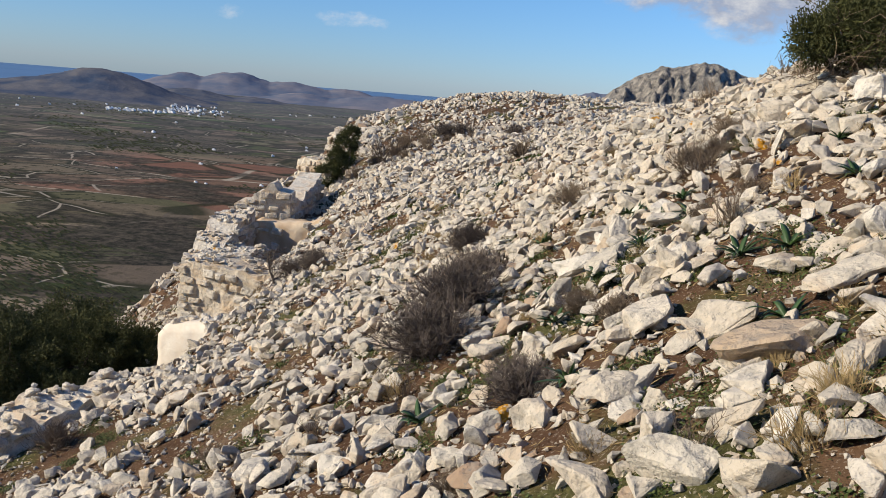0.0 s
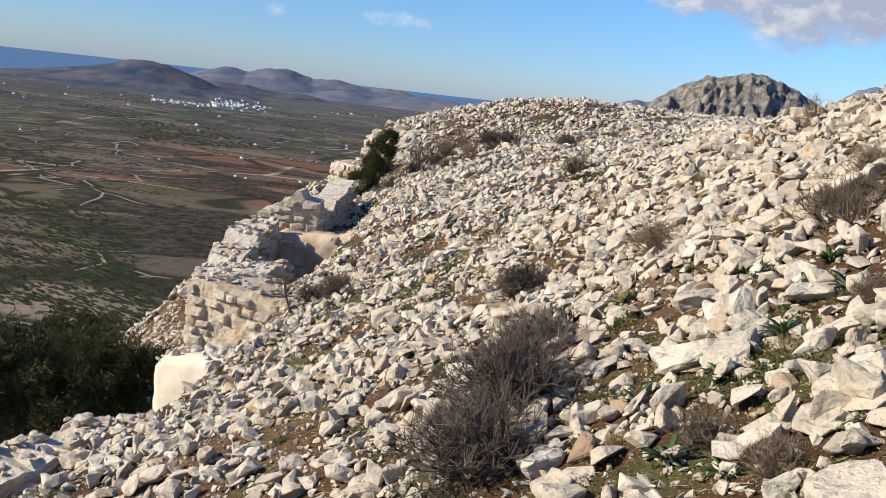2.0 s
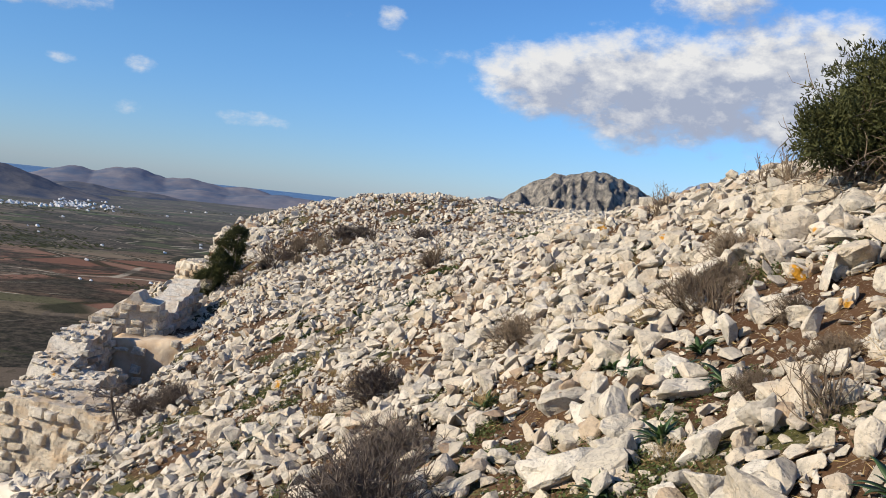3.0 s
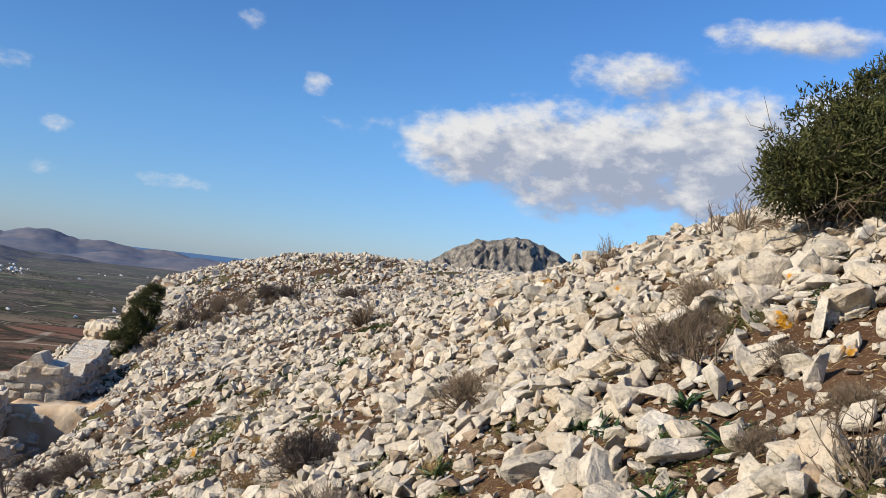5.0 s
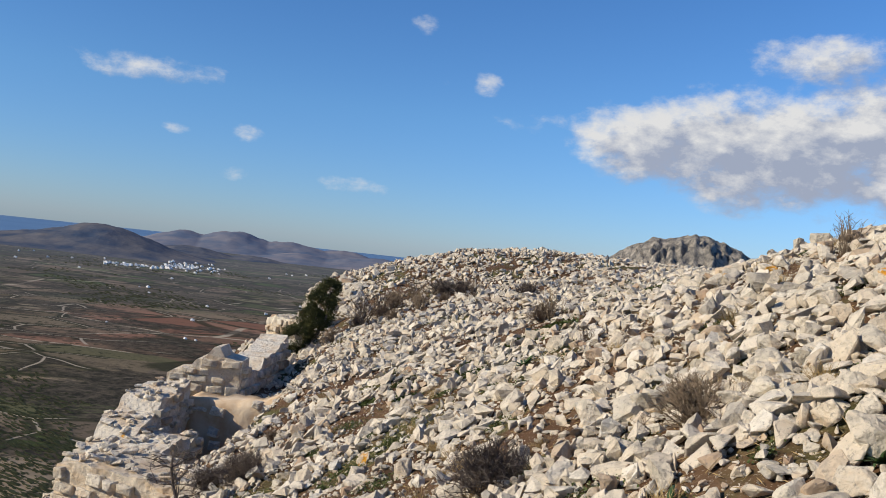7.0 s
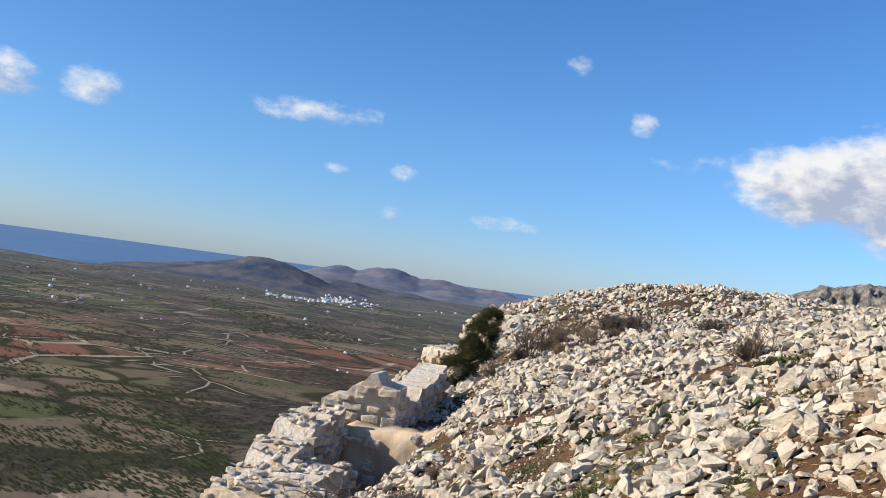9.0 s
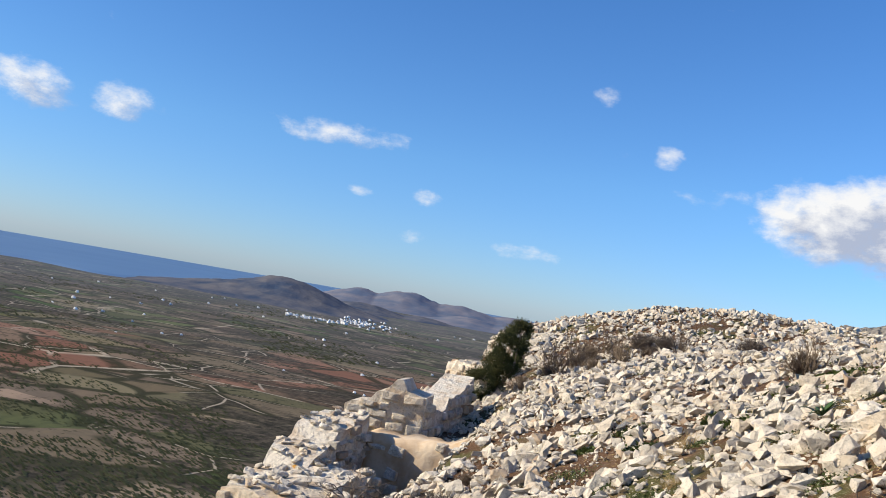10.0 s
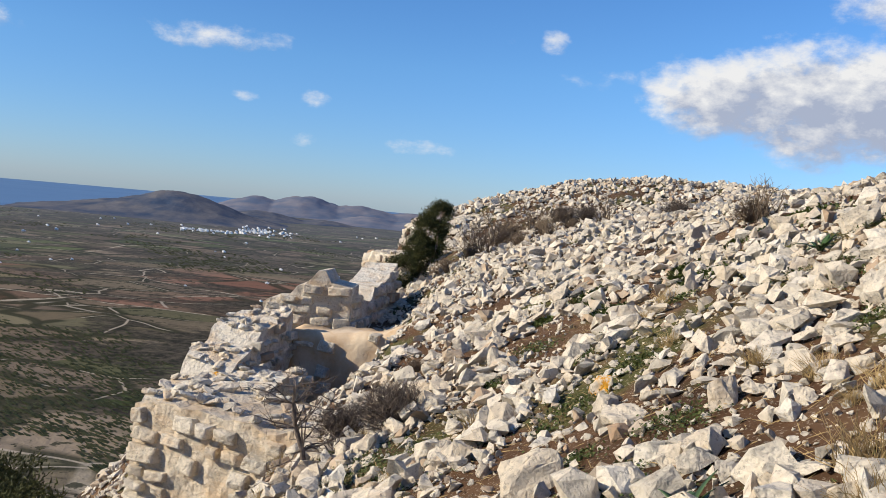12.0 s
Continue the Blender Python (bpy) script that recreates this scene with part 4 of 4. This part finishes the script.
def herb_patch():
    """Low green herbs in the gaps between stones, too many to count."""
    r = np.random.default_rng(21)
    spots = [(1.71, 3.4, 0.3), (1.57, 5.8, 0.35), (0.7, 5.3, 0.3), (2.15, 2.95, 0.35), (1.59, 5.9, 0.45), (-2.0, 11.1, 0.45), (-2.3, 11.5, 0.4), (2.5, 8.0, 0.35), (-0.9, 9.6, 0.3), (1.96, 8.3, 0.25), (2.3, 4.4, 0.4), (3.3, 7.4, 0.4), (0.9, 4.8, 0.3), (1.3, 6.4, 0.35), (0.4, 11.6, 0.4), (1.5, 17.5, 1.4), (2.6, 21, 1.6), (0.4, 14.5, 0.5)]
    for _ in range(150):
        spots.append((r.uniform(-3.5, 4), r.uniform(2.2, 15), r.uniform(0.06, 0.2)))
    vs, fs = [], []
    for cx, cy, rad in spots:
        n = int(1700 * min(rad, 0.6) / 0.3 * 0.8)
        x, y = cx + r.normal(0, rad * 0.5, n), cy + r.normal(0, rad * 0.5, n)
        z = ground_z(x, y)
        size = r.uniform(0.004, 0.012, n) * (1 if cy < 13 else 2.2)
        a = r.uniform(0, 6.283, n)
        lift = r.uniform(0.3, 1.3, n)
        dx, dy = np.cos(a), np.sin(a)
        base = np.stack([x, y, z + r.uniform(0, 0.035, n)], -1)
        tip = base + np.stack([dx * size * 1.6, dy * size * 1.6, lift * size], -1)
        side = np.stack([-dy * size * 0.5, dx * size * 0.5, lift * size * 0.5], -1)
        mid = (base + tip) / 2
        k = sum(len(q) for q in vs)
        vs.append(np.stack([base, mid + side, tip, mid - side + (0, 0, 0.002)], 1).reshape(-1, 3))
        i = k + np.arange(n)[:, None] * 4
        fs.append(np.concatenate([i + (0, 1, 2), i + (0, 2, 3)]))
    tagged(new("low_herbs", mesh_np("low_herbs", np.concatenate(vs), np.concatenate(fs), HERB)), "low green herbs and clover between the stones", "herbs", kind="stuff")


herb_patch()


def litter():
    """Broken dry stems and straw lying between the stones."""
    g = np.random.default_rng(63)
    n = 16000
    x, y = g.uniform(-3.8, 4.2, n), g.uniform(1.6, 13.5, n)
    z = ground_z(x, y) + g.uniform(0.0, 0.03, n)
    a, size, w = g.uniform(0, 6.283, n), g.uniform(0.02, 0.09, n), g.uniform(0.0012, 0.003, n)
    d = np.stack([np.cos(a) * size, np.sin(a) * size, g.normal(0, 0.25, n) * size], -1)
    d[:, 2] += ground_z(x + d[:, 0], y + d[:, 1]) - ground_z(x, y)
    s = np.stack([-np.sin(a) * w, np.cos(a) * w, 0 * a], -1)
    p = np.stack([x, y, z], -1)
    v = np.stack([p - s, p + s, p + d, p + d * 0.5 + (0, 0, 0.004)], 1).reshape(-1, 3)
    i = np.arange(n)[:, None] * 4
    f = np.concatenate([i + (0, 1, 3), i + (1, 2, 3), i + (2, 0, 3)])
    tagged(new("dry_litter", mesh_np("dry_litter", v, f, STRAW)), "broken dry stems and straw lying between stones", "litter", kind="stuff")


litter()


def juniper(name, base, height, crown, seed, tufts, label, dead=0, lean=(0, 0), bare=0.25, limbs=9, category="tree"):
    """A juniper: a tapered trunk with limbs, and a crown of many small sprays set along the limbs.
    crown: clumps of (x, y, z, radius) above the base."""
    r = random.Random(seed)
    tree = thing(name, pose(*base), label, category)
    bm = bmesh.new()
    for cx, cy, cz, cr in crown:
        start = Vector((r.gauss(0, 0.03), r.gauss(0, 0.03), -0.1))
        end = Vector((cx, cy, cz))
        mid = (start + end) / 2 + Vector((r.gauss(0, 0.08), r.gauss(0, 0.08), 0.05)) * height
        pts = [start, start.lerp(mid, 0.5), mid, mid.lerp(end, 0.5), end]
        tube(bm, pts, 0.035 * height, 0.008 * height, 6)
        for _ in range(limbs):
            w = Vector((r.gauss(0, 1), r.gauss(0, 1), r.gauss(0.2, 0.8)))
            tube(bm, twig_verts(r, pts[r.randrange(2, 5)], w, cr * r.uniform(0.6, 1.0), 0.25, 3), 0.009 * height, 0.003 * height, 4)
    part("trunk", bm_mesh("trunk", bm, BARK, True), tree)
    g = np.random.default_rng(seed)
    vs, fs, at = [], [], 0
    total = sum(c[3] ** 2 for c in crown)
    for cx, cy, cz, cr in crown:
        n = int(tufts * cr**2 / total)
        d = g.normal(0, 1, (n, 3))
        d /= np.linalg.norm(d, axis=1, keepdims=True)
        rad = cr * (bare + (1 - bare) * g.random(n) ** 0.45)
        lump = np.array([1 + 0.42 * noise.noise(Vector(q) * 2.6 + Vector((seed, cx, cz))) + 0.2 * noise.noise(Vector(q) * 6.0 + Vector((cx, seed, cz))) for q in d])
        p = np.array([cx, cy, cz]) + d * (rad * lump)[:, None] * (1, 1, 0.85)
        keep = np.array([noise.noise(Vector(q) * (5.5 / height) + Vector((0, 0, seed))) > -0.22 for q in p])
        q, w = np.repeat(p[keep], 10, 0), np.repeat(d[keep], 10, 0)
        way = w * 0.8 + g.normal(0, 0.65, q.shape) + (0, 0, 0.3)
        way /= np.linalg.norm(way, axis=1, keepdims=True)
        size = 0.03 * height * g.uniform(0.6, 1.25, (len(q), 1))
        side = np.cross(way, g.normal(0, 1, q.shape))
        side /= np.linalg.norm(side, axis=1, keepdims=True) + 1e-6
        lift = np.cross(side, way)
        o = q + g.normal(0, 0.022 * height, q.shape)
        vs.append(np.stack([o - side * size * 0.17, o + side * size * 0.17, o + way * size, o + way * size * 0.45 + lift * size * 0.2], 1).reshape(-1, 3))
        i = at + np.arange(len(q))[:, None] * 4
        fs.append(np.concatenate([i + (0, 1, 3), i + (1, 2, 3), i + (2, 0, 3)]))
        at += 4 * len(q)
    part("crown", mesh_np("crown", np.concatenate(vs), np.concatenate(fs), NEEDLE), tree)
    if dead:
        bm = bmesh.new()
        for _ in range(dead):
            a = r.uniform(0, 6.283)
            s = Vector((math.cos(a) * 0.1, math.sin(a) * 0.1, r.uniform(0.04, 0.36) * height))
            w = Vector((math.cos(a) * r.uniform(0.5, 0.9) + lean[0], math.sin(a) * r.uniform(0.6, 1.2) + lean[1], r.gauss(0.05, 0.3)))
            pts = twig_verts(r, s, w, height * r.uniform(0.35, 0.62), 0.28, 5)
            tube(bm, pts, 0.007 * height, 0.002 * height, 4)
            for _ in range(9):
                k = r.randrange(1, 6)
                tube(bm, twig_verts(r, pts[k], w + Vector((r.gauss(0, 1), r.gauss(0, 1), r.gauss(0, 0.9))), height * r.uniform(0.08, 0.22), 0.3, 3), 0.003 * height, 0.001 * height, 3)
        part("dead_branch_tangle", bm_mesh("dead_branch_tangle", bm, TWIG), tree, "bare grey dead branches")
    return tree


juniper("juniper_tree", (4.1, 8.9, gz(4.1, 8.9) - 0.3), 1.45, [(-0.68, -0.1, 0.52, 0.28), (-0.45, -0.1, 0.6, 0.36), (-0.25, 0.0, 0.84, 0.44), (0.12, 0.1, 1.42, 0.12), (0.38, 0.1, 1.34, 0.11), (-0.12, 0.0, 1.28, 0.1), (0.62, 0.1, 1.2, 0.14), (0.15, 0.1, 0.8, 0.58), (-0.05, -0.3, 0.62, 0.46), (0.6, 0.0, 0.62, 0.55), (0.1, 0.1, 1.08, 0.34), (0.95, 0.1, 0.8, 0.5)], 31, 8000, "dark green juniper tree with dead lower branches on the rocky shoulder", 80, (-0.3, -0.4))
juniper("juniper_tree", (-4.85, 22.6, gz(-4.85, 22.6) + 0.0), 1.5, [(0.42, 0, 1.3, 0.32), (0.56, 0, 1.6, 0.22), (0.3, 0, 0.9, 0.36), (0.0, -0.1, 0.45, 0.36), (-0.2, -0.2, 0.2, 0.3)], 32, 4200, "small wind-bent juniper beside the ruined wall")
juniper("juniper_bush", (-7.0, 13.4, gz(-7.0, 13.4)), 2.0, [(0.3, 0.2, 1.35, 0.85), (-0.7, -0.5, 1.2, 0.95), (0.95, 0.7, 1.15, 0.7), (-1.6, 0.2, 1.1, 1.0), (0.5, -0.8, 0.7, 0.7), (-0.6, 1.2, 1.3, 0.8), (-1.5, -1.0, 0.6, 0.9), (1.0, -0.3, 0.6, 0.6), (1.35, 0.6, 1.05, 0.6)], 33, 19000, "broad dark green juniper bush below the terrace wall", category="bush")


def bare_tree():
    r = random.Random(8)
    x, y = -2.85, 12.0
    tree = thing("bare_tree", pose(x, y, gz(x, y)), "small leafless twisted tree in front of the ruin", "tree")
    bm = bmesh.new()
    trunk = [Vector(p) for p in ((0, 0, -0.06), (-0.03, 0, 0.14), (-0.1, 0.02, 0.28), (-0.13, 0.02, 0.44), (-0.12, 0.0, 0.56))]
    tube(bm, trunk, 0.022, 0.010, 6)
    part("trunk", bm_mesh("trunk", bm, TWIG_GREY, True), tree)
    bm = bmesh.new()
    for _ in range(26):
        k = r.randrange(1, 5)
        w = Vector((r.gauss(0, 1), r.gauss(0, 0.7), r.uniform(0.1, 1.0)))
        pts = twig_verts(r, trunk[k], w, r.uniform(0.18, 0.4), 0.3, 4)
        tube(bm, pts, 0.007, 0.002, 4)
        for _ in range(9):
            tube(bm, twig_verts(r, pts[r.randrange(1, 5)], w + Vector((r.gauss(0, 1), r.gauss(0, 1), r.gauss(0, 1))), r.uniform(0.05, 0.14), 0.35, 2), 0.003, 0.001, 3)
    part("twig_mass", bm_mesh("twig_mass", bm, TWIG_GREY), tree)


bare_tree()


# ---- the valley's houses and scrub ----
def house_mesh():
    bm = bmesh.new()
    bmesh.ops.create_cube(bm, size=1.0)
    for v in bm.verts:
        v.co.z += 0.5
    top = [f for f in bm.faces if f.normal.z > 0.9]
    bmesh.ops.inset_individual(bm, faces=top, thickness=0.06, depth=-0.06)
    return bm_mesh("wall", bm, WHITEWASH)


HOUSE = house_mesh()
DARK = simple("window_shade", (0.06, 0.07, 0.09), (0.08, 0.09, 0.11), 1.0)
bm = bmesh.new()
bmesh.ops.create_cube(bm, size=1.0)
WINDOW = bm_mesh("window", bm, DARK)
bm = bmesh.new()
bmesh.ops.create_cube(bm, size=1.0)
bmesh.ops.bevel(bm, geom=list(bm.edges), offset=0.1, segments=1, affect="EDGES")
LOFT = bm_mesh("upper_storey", bm, WHITEWASH)


def build_houses():
    proto = thing("house", pose(0, 0, -300), "small whitewashed flat-roofed house in the valley", "house", "white houses of the valley village")
    part("wall", HOUSE, proto, m=Matrix.Diagonal((9, 7, 4.2, 1)))
    part("upper_storey", LOFT, proto, m=pose(-1.8, 0.4, 5.2) @ Matrix.Diagonal((4.6, 5.2, 2.6, 1)))
    for q in (-2.6, 0.0, 2.6):
        part("window", WINDOW, proto, m=pose(q, -3.5, 1.9) @ Matrix.Diagonal((1.0, 0.2, 1.5, 1)))
    r = random.Random(17)
    for k in range(180):
        if k < 130:
            az, el = (r.gauss(-23.6, 1.2), r.gauss(-2.75, 0.16)) if k > 45 else (r.uniform(-28.6, -24.5), r.gauss(-3.0, 0.05))
            d, s = 59.6 / math.tan(radians(-el)), r.uniform(0.22, 0.52)
        else:
            az, d, s = r.uniform(-46, -12), r.uniform(450, 1350), r.uniform(0.18, 0.38)
            s *= min(1.0, d / 800)
        x, y = polar(az, d)
        copy_thing(proto, pose(x, y, gz(x, y) - 0.2, 0, 0, r.uniform(-40, 40)) @ Matrix.Scale(s, 4)).scale = (s, s, s)
    drop_thing(proto)


build_houses()


def valley_scrub():
    """Clumps of trees and scrub over the valley floor, joined."""
    g = np.random.default_rng(55)
    v0, f0 = CHIP[3]
    vs, fs, at = [], [], 0
    tries = 0
    while at < 14000 * len(v0) and tries < 60000:
        tries += 1
        az = g.uniform(-58, -6)
        d = 150 * (1400 / 150) ** (g.random() ** 1.1)
        x, y = polar(az, d)
        if noise.noise((x * 0.008, y * 0.008, 2.0)) + 0.6 * noise.noise((x * 0.03, y * 0.03, 5.0)) < (0.3 if d < 232 else 0.06 if d < 330 else 0.22):
            continue
        s = g.uniform(0.7, 2.3) * (1 if d < 600 else 1.4)
        z = gz(x, y)
        if z > -40:
            continue
        vs.append(v0[:, [0, 1, 2]] * s * g.uniform(0.7, 1.4, 3) * (1.2, 1.2, 0.7) + (x, y, z + 0.15 * s))
        fs.append(f0 + at)
        at += len(v0)
    tagged(new("valley_scrub", mesh_np("valley_scrub", np.concatenate(vs), np.concatenate(fs), SCRUB)), "dark scrub and olive trees dotting the valley", "scrub", kind="stuff")


valley_scrub()
